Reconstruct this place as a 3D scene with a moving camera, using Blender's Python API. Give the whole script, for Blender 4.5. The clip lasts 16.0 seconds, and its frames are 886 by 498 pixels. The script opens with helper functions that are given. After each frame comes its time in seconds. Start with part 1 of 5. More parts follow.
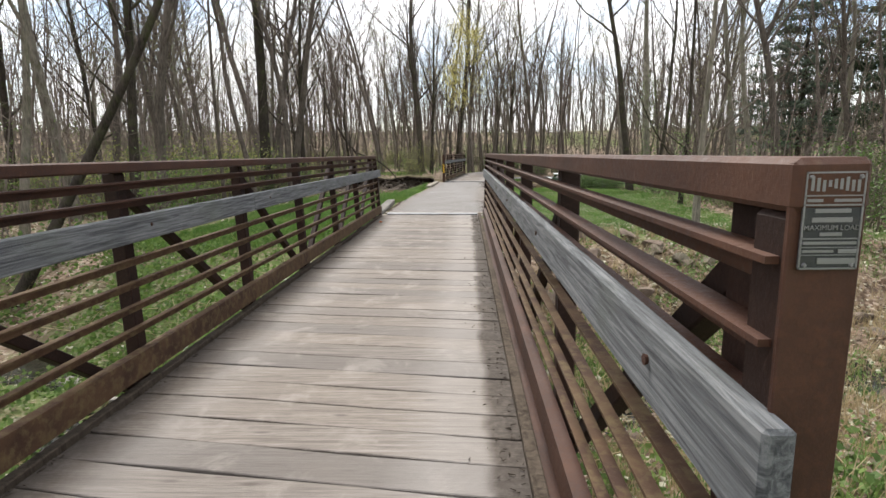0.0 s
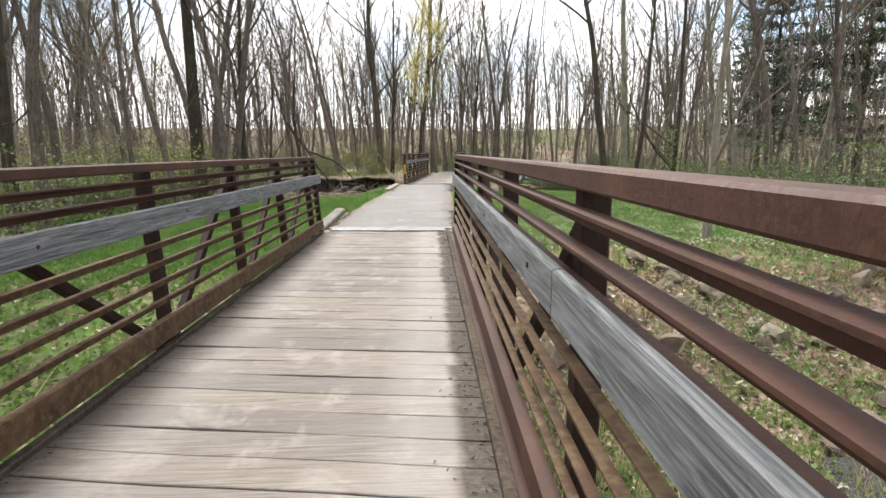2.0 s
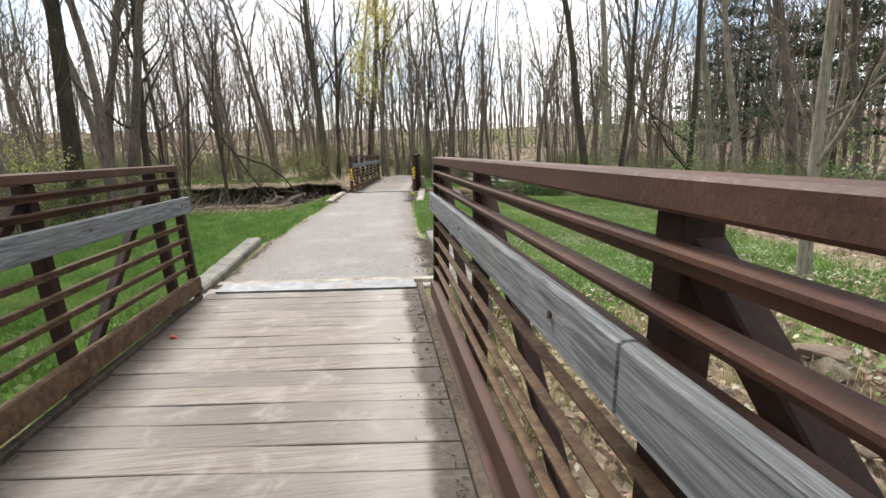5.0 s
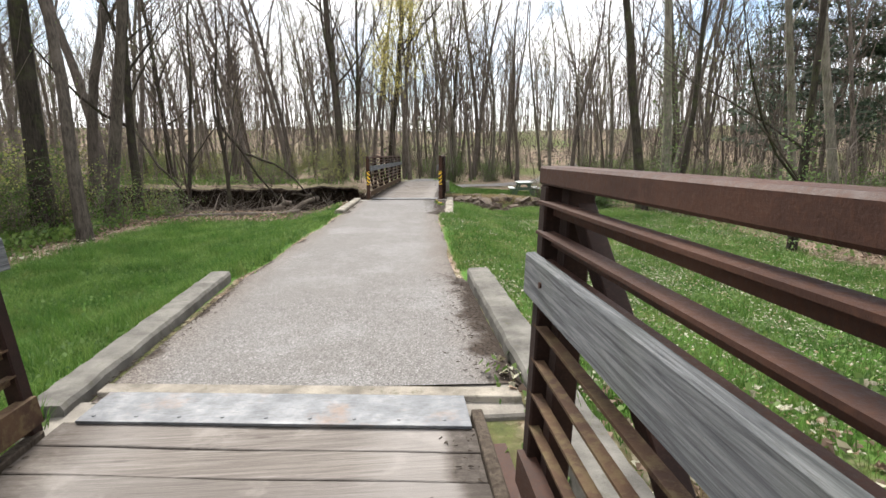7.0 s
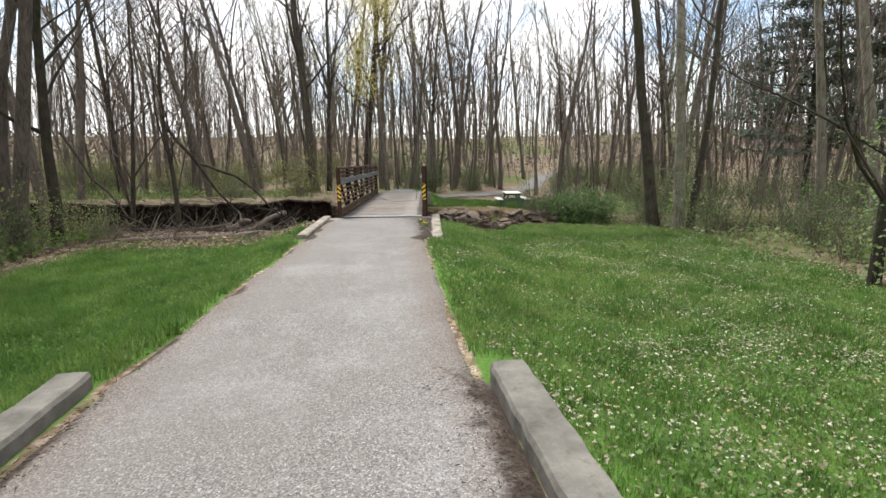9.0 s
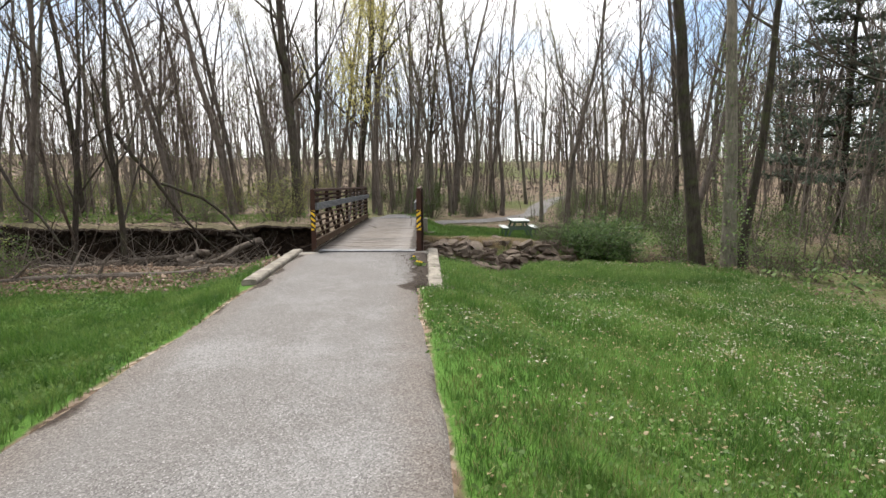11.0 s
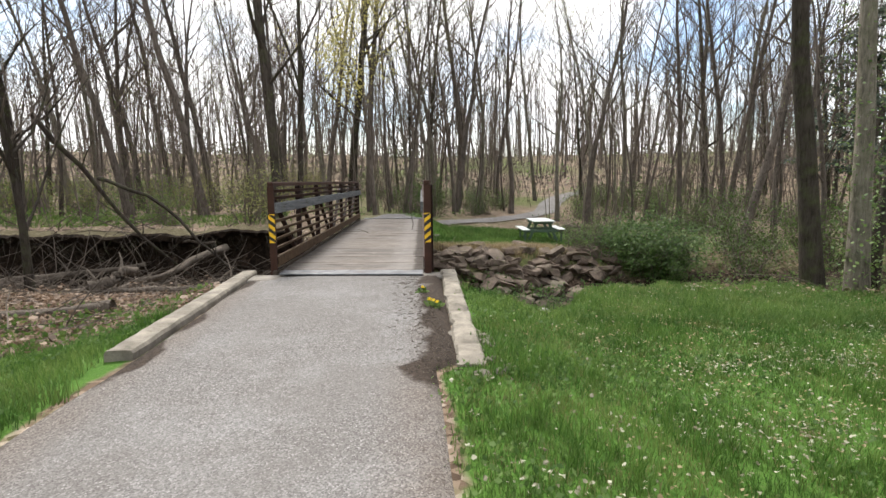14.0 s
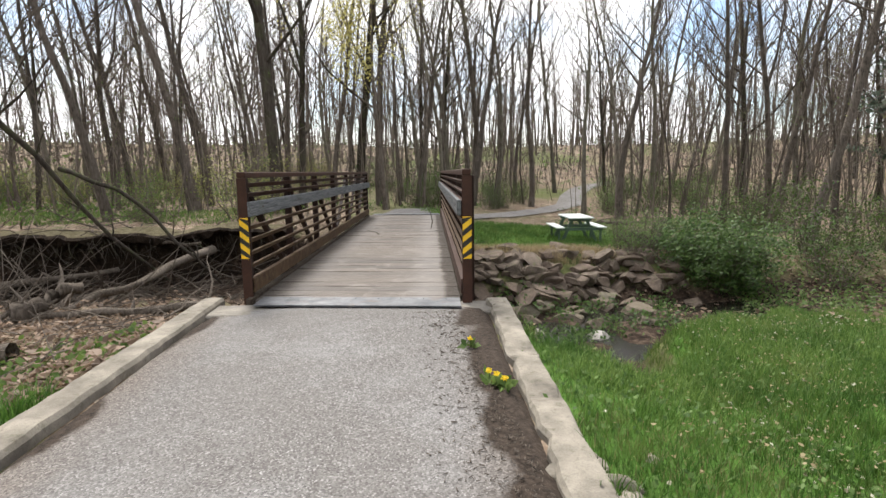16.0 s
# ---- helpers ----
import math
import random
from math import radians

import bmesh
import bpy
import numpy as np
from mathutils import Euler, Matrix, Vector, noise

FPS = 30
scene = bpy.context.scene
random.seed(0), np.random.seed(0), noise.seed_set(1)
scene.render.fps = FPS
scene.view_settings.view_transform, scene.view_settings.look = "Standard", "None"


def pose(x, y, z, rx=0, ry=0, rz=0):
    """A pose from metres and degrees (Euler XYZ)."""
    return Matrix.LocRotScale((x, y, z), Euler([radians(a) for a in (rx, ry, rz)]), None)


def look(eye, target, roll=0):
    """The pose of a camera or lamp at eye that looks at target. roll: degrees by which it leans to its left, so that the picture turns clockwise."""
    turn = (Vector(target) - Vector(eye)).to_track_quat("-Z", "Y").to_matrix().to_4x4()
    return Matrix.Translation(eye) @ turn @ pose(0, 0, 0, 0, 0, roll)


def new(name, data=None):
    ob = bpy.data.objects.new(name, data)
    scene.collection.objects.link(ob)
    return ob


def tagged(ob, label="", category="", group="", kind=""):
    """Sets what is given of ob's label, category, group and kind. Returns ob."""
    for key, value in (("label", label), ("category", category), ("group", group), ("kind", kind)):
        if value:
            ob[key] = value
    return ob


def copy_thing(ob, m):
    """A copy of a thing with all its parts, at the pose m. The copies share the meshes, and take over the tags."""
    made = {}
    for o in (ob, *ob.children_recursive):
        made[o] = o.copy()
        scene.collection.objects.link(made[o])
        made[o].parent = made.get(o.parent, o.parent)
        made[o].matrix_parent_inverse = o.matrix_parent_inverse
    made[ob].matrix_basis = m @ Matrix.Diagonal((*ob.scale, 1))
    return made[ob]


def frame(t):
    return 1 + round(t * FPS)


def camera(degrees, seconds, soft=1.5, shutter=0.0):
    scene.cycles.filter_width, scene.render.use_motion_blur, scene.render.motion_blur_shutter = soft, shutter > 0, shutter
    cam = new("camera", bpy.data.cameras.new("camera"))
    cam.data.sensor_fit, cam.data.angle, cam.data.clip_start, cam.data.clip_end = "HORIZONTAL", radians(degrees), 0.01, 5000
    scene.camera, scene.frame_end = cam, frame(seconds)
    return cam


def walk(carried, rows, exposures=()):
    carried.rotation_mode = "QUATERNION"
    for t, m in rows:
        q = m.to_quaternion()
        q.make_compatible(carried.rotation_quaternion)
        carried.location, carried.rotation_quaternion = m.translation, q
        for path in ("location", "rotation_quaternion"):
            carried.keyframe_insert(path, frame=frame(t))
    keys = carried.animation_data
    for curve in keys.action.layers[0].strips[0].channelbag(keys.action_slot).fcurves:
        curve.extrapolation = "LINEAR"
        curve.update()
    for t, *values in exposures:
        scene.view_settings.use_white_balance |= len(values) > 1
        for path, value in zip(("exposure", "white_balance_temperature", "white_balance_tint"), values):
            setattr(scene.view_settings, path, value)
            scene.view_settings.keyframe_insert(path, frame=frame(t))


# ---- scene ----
cam = camera(79.7, 16.0)
PATH = [
    (0, (0.858, -0.226, 1.391), (0.767, 1.741, 1.039), -1.0),
    (0.5, (0.798, 0.311, 1.417), (0.8, 2.278, 1.055), -1.2),
    (1, (0.793, 0.958, 1.432), (0.807, 2.925, 1.069), -1.0),
    (1.5, (0.803, 1.661, 1.437), (0.82, 3.626, 1.063), -1.4),
    (2, (0.837, 2.369, 1.425), (0.882, 4.336, 1.065), -0.9),
    (2.5, (0.855, 3.055, 1.423), (0.905, 5.023, 1.069), -1.1),
    (3, (0.868, 3.737, 1.421), (0.952, 5.702, 1.06), -1.4),
    (3.5, (0.852, 4.373, 1.43), (0.987, 6.334, 1.062), -2.0),
    (4, (0.835, 5.0, 1.432), (1.044, 6.954, 1.062), -2.45),
    (4.2, (0.826, 5.27, 1.431), (1.066, 7.221, 1.06), -2.35),
    (6.3, (0.741, 8.354, 1.425), (0.906, 10.317, 1.079), -0.8),
    (6.5, (0.744, 8.643, 1.432), (0.904, 10.605, 1.079), -0.8),
    (7, (0.764, 9.346, 1.425), (0.916, 11.308, 1.073), -0.75),
    (7.5, (0.721, 10.037, 1.428), (0.876, 12.0, 1.079), -0.65),
    (8, (0.739, 10.674, 1.441), (0.928, 12.634, 1.091), -0.75),
    (8.5, (0.759, 11.298, 1.462), (0.972, 13.255, 1.108), -1.1),
    (9, (0.774, 11.907, 1.512), (1.01, 13.865, 1.183), -1.1),
    (9.2, (0.795, 12.161, 1.512), (1.038, 14.122, 1.203), -0.8),
    (11.3, (1.127, 15.296, 1.448), (1.379, 17.266, 1.207), -0.4),
    (11.5, (1.154, 15.579, 1.446), (1.417, 17.546, 1.199), -0.7),
    (12, (1.188, 16.241, 1.438), (1.471, 18.208, 1.207), -0.4),
    (12.5, (1.205, 16.877, 1.422), (1.487, 18.844, 1.203), -1.0),
    (13, (1.221, 17.484, 1.405), (1.498, 19.452, 1.179), -0.9),
    (13.5, (1.223, 18.082, 1.383), (1.488, 20.05, 1.142), -0.7),
    (14, (1.224, 18.677, 1.367), (1.485, 20.644, 1.112), -0.7),
    (14.5, (1.223, 19.3, 1.359), (1.461, 21.269, 1.1), -1.0),
    (15, (1.222, 19.922, 1.357), (1.46, 21.89, 1.092), -1.0),
    (15.5, (1.213, 20.551, 1.353), (1.437, 22.52, 1.079), -1.0),
    (16, (1.16, 21.172, 1.35), (1.389, 23.138, 1.063), -0.8),
]
EXPOSURES = [(0.0, 0.98), (0.6, 1.22), (2.0, 1.34), (4.0, 1.28), (6.5, 1.18), (8.0, 1.05), (9.0, 0.98), (12.5, 0.91), (16.0, 0.96)]
walk(cam, [(t, look(eye, target, roll)) for t, eye, target, roll in PATH], EXPOSURES)

# ---- world, sun ----
SUN_ELEV, SUN_AZ = radians(52), radians(-15)      # azimuth from +y towards +x
world = bpy.data.worlds.new("sky")
scene.world = world
world.use_nodes = True
wn, wl = world.node_tree.nodes, world.node_tree.links
wn.clear()
w_out = wn.new("ShaderNodeOutputWorld")
w_bg = wn.new("ShaderNodeBackground")
w_sky = wn.new("ShaderNodeTexSky")
w_sky.sky_type, w_sky.sun_disc = "NISHITA", False
w_sky.sun_elevation, w_sky.sun_rotation = SUN_ELEV, SUN_AZ
w_co = wn.new("ShaderNodeTexCoord")
w_map = wn.new("ShaderNodeMapping")
w_map.inputs["Scale"].default_value = (1.0, 1.0, 2.2)
w_noise = wn.new("ShaderNodeTexNoise")
w_noise.inputs["Scale"].default_value, w_noise.inputs["Detail"].default_value = 2.6, 7.0
w_ramp = wn.new("ShaderNodeValToRGB")
w_ramp.color_ramp.elements[0].position, w_ramp.color_ramp.elements[1].position = 0.36, 0.52
w_mix = wn.new("ShaderNodeMixRGB")
w_mix.inputs["Color2"].default_value = (9.0, 9.0, 9.05, 1)
wl.new(w_co.outputs["Generated"], w_map.inputs["Vector"])
wl.new(w_map.outputs["Vector"], w_noise.inputs["Vector"])
wl.new(w_noise.outputs["Fac"], w_ramp.inputs["Fac"])
wl.new(w_ramp.outputs["Color"], w_mix.inputs["Fac"])
wl.new(w_sky.outputs["Color"], w_mix.inputs["Color1"])
wl.new(w_mix.outputs["Color"], w_bg.inputs["Color"])
w_bg.inputs["Strength"].default_value = 0.115
wl.new(w_bg.outputs["Background"], w_out.inputs["Surface"])

sun = new("sun", bpy.data.lights.new("sun", "SUN"))
sun.data.energy, sun.data.angle, sun.data.color = 3.3, radians(18), (1.0, 0.96, 0.90)
sun.matrix_world = look((0, 0, 0), (-math.sin(SUN_AZ) * math.cos(SUN_ELEV), -math.cos(SUN_AZ) * math.cos(SUN_ELEV), -math.sin(SUN_ELEV)))


# ---- materials ----
class Mat:
    """A small helper around a node material."""

    def __init__(self, name, rough=0.8, metal=0.0, spec=0.3):
        self.m = bpy.data.materials.new(name)
        self.m.use_nodes = True
        self.nt = self.m.node_tree
        self.n, self.l = self.nt.nodes, self.nt.links
        self.b = self.n["Principled BSDF"]
        self.b.inputs["Roughness"].default_value = rough
        self.b.inputs["Metallic"].default_value = metal
        self.b.inputs["Specular IOR Level"].default_value = spec
        self.co = self.n.new("ShaderNodeTexCoord").outputs["Object"]

    def world(self):
        self.co = self.n.new("ShaderNodeNewGeometry").outputs["Position"]
        return self

    def mapped(self, sx, sy, sz):
        k = self.n.new("ShaderNodeMapping")
        k.inputs["Scale"].default_value = (sx, sy, sz)
        self.l.new(self.co, k.inputs["Vector"])
        return k.outputs["Vector"]

    def shifted(self, vec, amount=40.0):
        """vec moved by the object's own random number."""
        r = self.n.new("ShaderNodeObjectInfo").outputs["Random"]
        mul = self.n.new("ShaderNodeMath")
        mul.operation = "MULTIPLY"
        mul.inputs[1].default_value = amount
        self.l.new(r, mul.inputs[0])
        add = self.n.new("ShaderNodeVectorMath")
        add.operation = "ADD"
        self.l.new(vec, add.inputs[0])
        self.l.new(mul.outputs[0], add.inputs[1])
        return add.outputs[0]

    def noise(self, scale, detail=4.0, rough=0.55, vec=None, dist=0.0):
        k = self.n.new("ShaderNodeTexNoise")
        k.inputs["Scale"].default_value, k.inputs["Detail"].default_value = scale, detail
        k.inputs["Roughness"].default_value, k.inputs["Distortion"].default_value = rough, dist
        self.l.new(vec if vec is not None else self.co, k.inputs["Vector"])
        return k.outputs["Fac"]

    def voronoi(self, scale, feature="F1", out="Distance", vec=None, rnd=1.0):
        k = self.n.new("ShaderNodeTexVoronoi")
        k.feature = feature
        k.inputs["Scale"].default_value, k.inputs["Randomness"].default_value = scale, rnd
        self.l.new(vec if vec is not None else self.co, k.inputs["Vector"])
        return k.outputs[out]

    def ramp(self, fac, *stops):
        k = self.n.new("ShaderNodeValToRGB")
        e = k.color_ramp.elements
        while len(e) < len(stops):
            e.new(0.5)
        for el, (p, c) in zip(e, stops):
            el.position = p
            el.color = (*c, 1) if isinstance(c, tuple) else (c, c, c, 1)
        self.l.new(fac, k.inputs["Fac"])
        return k.outputs["Color"]

    def mix(self, fac, a, b, kind="MIX"):
        k = self.n.new("ShaderNodeMixRGB")
        k.blend_type = kind
        for s, v in (("Fac", fac), ("Color1", a), ("Color2", b)):
            if isinstance(v, (int, float)):
                k.inputs[s].default_value = v if s == "Fac" else (v, v, v, 1)
            elif isinstance(v, tuple):
                k.inputs[s].default_value = (*v, 1)
            else:
                self.l.new(v, k.inputs[s])
        return k.outputs["Color"]

    def random(self):
        return self.n.new("ShaderNodeObjectInfo").outputs["Random"]

    def island(self):
        return self.n.new("ShaderNodeNewGeometry").outputs["Random Per Island"]

    def attr(self, name):
        k = self.n.new("ShaderNodeAttribute")
        k.attribute_name = name
        return k.outputs["Fac"]

    def done(self, colour, height=None, depth=0.01, rough=None):
        if isinstance(colour, tuple):
            self.b.inputs["Base Color"].default_value = (*colour, 1)
        else:
            self.l.new(colour, self.b.inputs["Base Color"])
        if height is not None:
            k = self.n.new("ShaderNodeBump")
            k.inputs["Distance"].default_value = depth
            k.inputs["Strength"].default_value = 0.9
            self.l.new(height, k.inputs["Height"])
            self.l.new(k.outputs["Normal"], self.b.inputs["Normal"])
        if rough is not None:
            self.l.new(rough, self.b.inputs["Roughness"])
        return self.m


def mat_steel():
    k = Mat("weathering_steel", 0.66, 0.0, 0.22).world()
    big = k.noise(3.0, 5)
    fine = k.noise(70, 6, 0.7)
    c = k.ramp(big, (0.3, (0.027, 0.0125, 0.009)), (0.55, (0.046, 0.0205, 0.0135)), (0.75, (0.074, 0.034, 0.021)))
    c = k.mix(k.ramp(fine, (0.45, 0.0), (0.75, 0.6)), c, (0.095, 0.043, 0.024))
    spots = k.voronoi(26)
    c = k.mix(k.ramp(spots, (0.05, 0.35), (0.16, 0.0)), c, (0.115, 0.070, 0.046))
    return k.done(c, fine, 0.0015, k.ramp(fine, (0.3, 0.5), (0.7, 0.78)))


# a darker brown than the rails' steel, for posts and diagonals
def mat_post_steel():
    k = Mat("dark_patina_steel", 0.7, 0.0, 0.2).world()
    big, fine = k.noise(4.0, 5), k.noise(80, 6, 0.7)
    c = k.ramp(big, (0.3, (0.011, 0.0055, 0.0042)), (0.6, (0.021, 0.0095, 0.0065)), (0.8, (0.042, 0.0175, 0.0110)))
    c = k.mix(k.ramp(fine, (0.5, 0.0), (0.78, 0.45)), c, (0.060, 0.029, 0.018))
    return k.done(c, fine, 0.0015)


def mat_lichen_steel():
    k = Mat("lichen_stained_steel", 0.8, 0.0, 0.2).world()
    big = k.noise(6.0, 6)
    fine = k.noise(60, 6, 0.7)
    c = k.ramp(big, (0.35, (0.044, 0.023, 0.015)), (0.6, (0.080, 0.046, 0.025)))
    c = k.mix(k.ramp(k.noise(18, 6, 0.7), (0.47, 0.0), (0.66, 0.7)), c, (0.125, 0.095, 0.046))
    return k.done(c, fine, 0.002)


def mat_plank():
    k = Mat("weathered_deck_plank", 0.85, 0.0, 0.2)
    grain = k.noise(9.0, 8, 0.65, k.shifted(k.mapped(0.22, 7.0, 7.0)), 0.4)
    fine = k.noise(40.0, 5, 0.7, k.shifted(k.mapped(0.12, 6.0, 6.0)))
    tone = k.ramp(grain, (0.34, (0.045, 0.037, 0.031)), (0.47, (0.132, 0.113, 0.098)), (0.58, (0.184, 0.163, 0.146)), (0.7, (0.255, 0.231, 0.211)))
    tone = k.mix(k.ramp(k.random(), (0.0, 0.0), (1.0, 0.55)), tone, k.mix(0.5, tone, (0.25, 0.20, 0.15)))
    tone = k.mix(k.ramp(k.random(), (0.0, 0.85), (0.45, 0.0)), tone, (0.100, 0.088, 0.080))
    cracks = k.noise(30.0, 4, 0.6, k.shifted(k.mapped(0.10, 9.0, 9.0), 70.0), 0.8)
    tone = k.mix(k.ramp(cracks, (0.58, 0.0), (0.66, 0.75)), tone, (0.038, 0.030, 0.025))
    knots = k.voronoi(1.0, vec=k.shifted(k.mapped(2.2, 8.0, 8.0)))
    tone = k.mix(k.ramp(knots, (0.05, 0.85), (0.13, 0.0)), tone, (0.055, 0.043, 0.036))
    tone = k.mix(k.ramp(fine, (0.50, 0.0), (0.64, 0.8)), tone, (0.075, 0.062, 0.054))
    place = k.n.new("ShaderNodeNewGeometry").outputs["Position"]
    tone = k.mix(k.ramp(k.noise(1.5, 7, 0.68, place), (0.42, 0.0), (0.62, 0.62)), tone, k.mix(0.35, (0.120, 0.101, 0.088), tone))
    tone = k.mix(k.ramp(k.noise(2.6, 6, 0.65, place, 0.5), (0.54, 0.0), (0.68, 0.5)), tone, (0.280, 0.252, 0.226))
    # wheel-worn lanes and dirty margins run along the bridge
    sep = k.n.new("ShaderNodeSeparateXYZ")
    k.l.new(k.co, sep.inputs[0])
    wob = k.noise(1.6, 3, 0.5, k.shifted(k.co))
    addx = k.n.new("ShaderNodeMath")
    addx.inputs[1].default_value = -0.09
    k.l.new(sep.outputs["X"], addx.inputs[0])
    jit = k.n.new("ShaderNodeMath")
    jit.operation = "MULTIPLY_ADD"
    jit.inputs[1].default_value = 0.18
    k.l.new(wob, jit.inputs[0])
    k.l.new(addx.outputs[0], jit.inputs[2])
    lane = k.n.new("ShaderNodeMapRange")
    lane.inputs["From Min"].default_value, lane.inputs["From Max"].default_value = -1.2, 1.2
    k.l.new(jit.outputs[0], lane.inputs["Value"])
    worn = k.ramp(lane.outputs[0], (0.10, 0.0), (0.18, 0.55), (0.32, 0.2), (0.5, 0.12), (0.70, 0.25), (0.80, 0.75), (0.885, 0.7), (0.915, 0.0))
    tone = k.mix(worn, tone, k.mix(0.5, tone, (0.34, 0.322, 0.306)))
    dirt = k.ramp(lane.outputs[0], (0.03, 0.9), (0.09, 0.55), (0.22, 0.0), (0.893, 0.0), (0.915, 0.85), (1.0, 1.0))
    tone = k.mix(k.mix(1.0, dirt, k.ramp(k.noise(25, 6, 0.7, k.shifted(k.co)), (0.30, 0.5), (0.55, 1.0)), "MULTIPLY"), tone, (0.050, 0.041, 0.034))
    return k.done(tone, k.mix(0.5, grain, fine), 0.006)


def mat_rubrail():
    k = Mat("grey_weathered_rub_rail", 0.82, 0.0, 0.2)
    v = k.shifted(k.mapped(9.0, 0.35, 9.0))
    ring = k.noise(7.0, 6, 0.6, v, 1.2)
    fine = k.noise(55.0, 5, 0.7, v)
    c = k.ramp(ring, (0.34, (0.048, 0.051, 0.055)), (0.48, (0.112, 0.118, 0.124)), (0.64, (0.205, 0.211, 0.215)))
    c = k.mix(k.ramp(fine, (0.5, 0.0), (0.68, 0.7)), c, (0.095, 0.092, 0.090))
    c = k.mix(k.ramp(k.noise(2.0, 3), (0.5, 0.0), (0.7, 0.35)), c, (0.095, 0.108, 0.080))
    return k.done(c, k.mix(0.5, ring, fine), 0.008)


def mat_gravel():
    k = Mat("pale_chip_gravel", 0.95, 0.0, 0.15).world()
    chips = k.voronoi(115, out="Color")
    bw = k.n.new("ShaderNodeRGBToBW")
    k.l.new(chips, bw.inputs[0])
    edge = k.voronoi(115)
    c = k.ramp(bw.outputs[0], (0.1, (0.076, 0.070, 0.066)), (0.4, (0.135, 0.126, 0.119)), (0.75, (0.192, 0.182, 0.174)), (0.95, (0.345, 0.333, 0.322)))
    patch = k.noise(0.55, 5, 0.6)
    c = k.mix(k.ramp(patch, (0.36, 0.45), (0.60, 0.0)), c, (0.152, 0.141, 0.132))
    stain = k.noise(1.7, 6, 0.65)
    c = k.mix(k.ramp(stain, (0.60, 0.0), (0.75, 0.35)), c, (0.125, 0.11, 0.10))
    c = k.mix(k.ramp(k.noise(0.8, 6, 0.7), (0.48, 0.0), (0.64, 0.45)), c, k.ramp(bw.outputs[0], (0.15, (0.15, 0.147, 0.144)), (0.85, (0.32, 0.315, 0.31))))
    rim = k.n.new("ShaderNodeMath")
    rim.operation = "MULTIPLY"
    k.l.new(k.noise(2.4, 7, 0.7), rim.inputs[0])
    k.l.new(k.attr("rim"), rim.inputs[1])
    c = k.mix(k.ramp(rim.outputs[0], (0.10, 0.0), (0.55, 0.8)), c, k.ramp(bw.outputs[0], (0.2, (0.075, 0.060, 0.050)), (0.8, (0.190, 0.162, 0.140))))
    c = k.mix(k.ramp(k.noise(14, 6, 0.75), (0.52, 0.0), (0.70, 0.4)), c, (0.105, 0.094, 0.086))
    ed = k.n.new("ShaderNodeMath")
    ed.operation = "MULTIPLY_ADD"
    ed.inputs[1].default_value = 0.9
    k.l.new(k.noise(5, 7, 0.75), ed.inputs[0])
    k.l.new(k.attr("edge_dirt"), ed.inputs[2])
    c = k.mix(k.ramp(ed.outputs[0], (0.74, 0.0), (1.12, 1.0)), c, k.ramp(k.noise(30, 5, 0.7), (0.35, (0.017, 0.013, 0.010)), (0.7, (0.070, 0.052, 0.040))))
    return k.done(c, k.mix(0.6, edge, k.noise(160, 3)), 0.006)


def mat_concrete(name="old_concrete", a=(0.16, 0.145, 0.125), b=(0.27, 0.245, 0.21)):
    k = Mat(name, 0.92, 0.0, 0.2).world()
    big, fine = k.noise(3.5, 6, 0.65), k.noise(90, 5, 0.7)
    c = k.ramp(big, (0.35, a), (0.65, b))
    c = k.mix(k.ramp(fine, (0.5, 0.0), (0.72, 0.5)), c, (0.10, 0.09, 0.077))
    c = k.mix(k.ramp(k.noise(11, 6, 0.7), (0.56, 0.0), (0.68, 0.6)), c, (0.075, 0.072, 0.045))
    return k.done(c, k.mix(0.5, fine, k.noise(14, 6, 0.7)), 0.012)


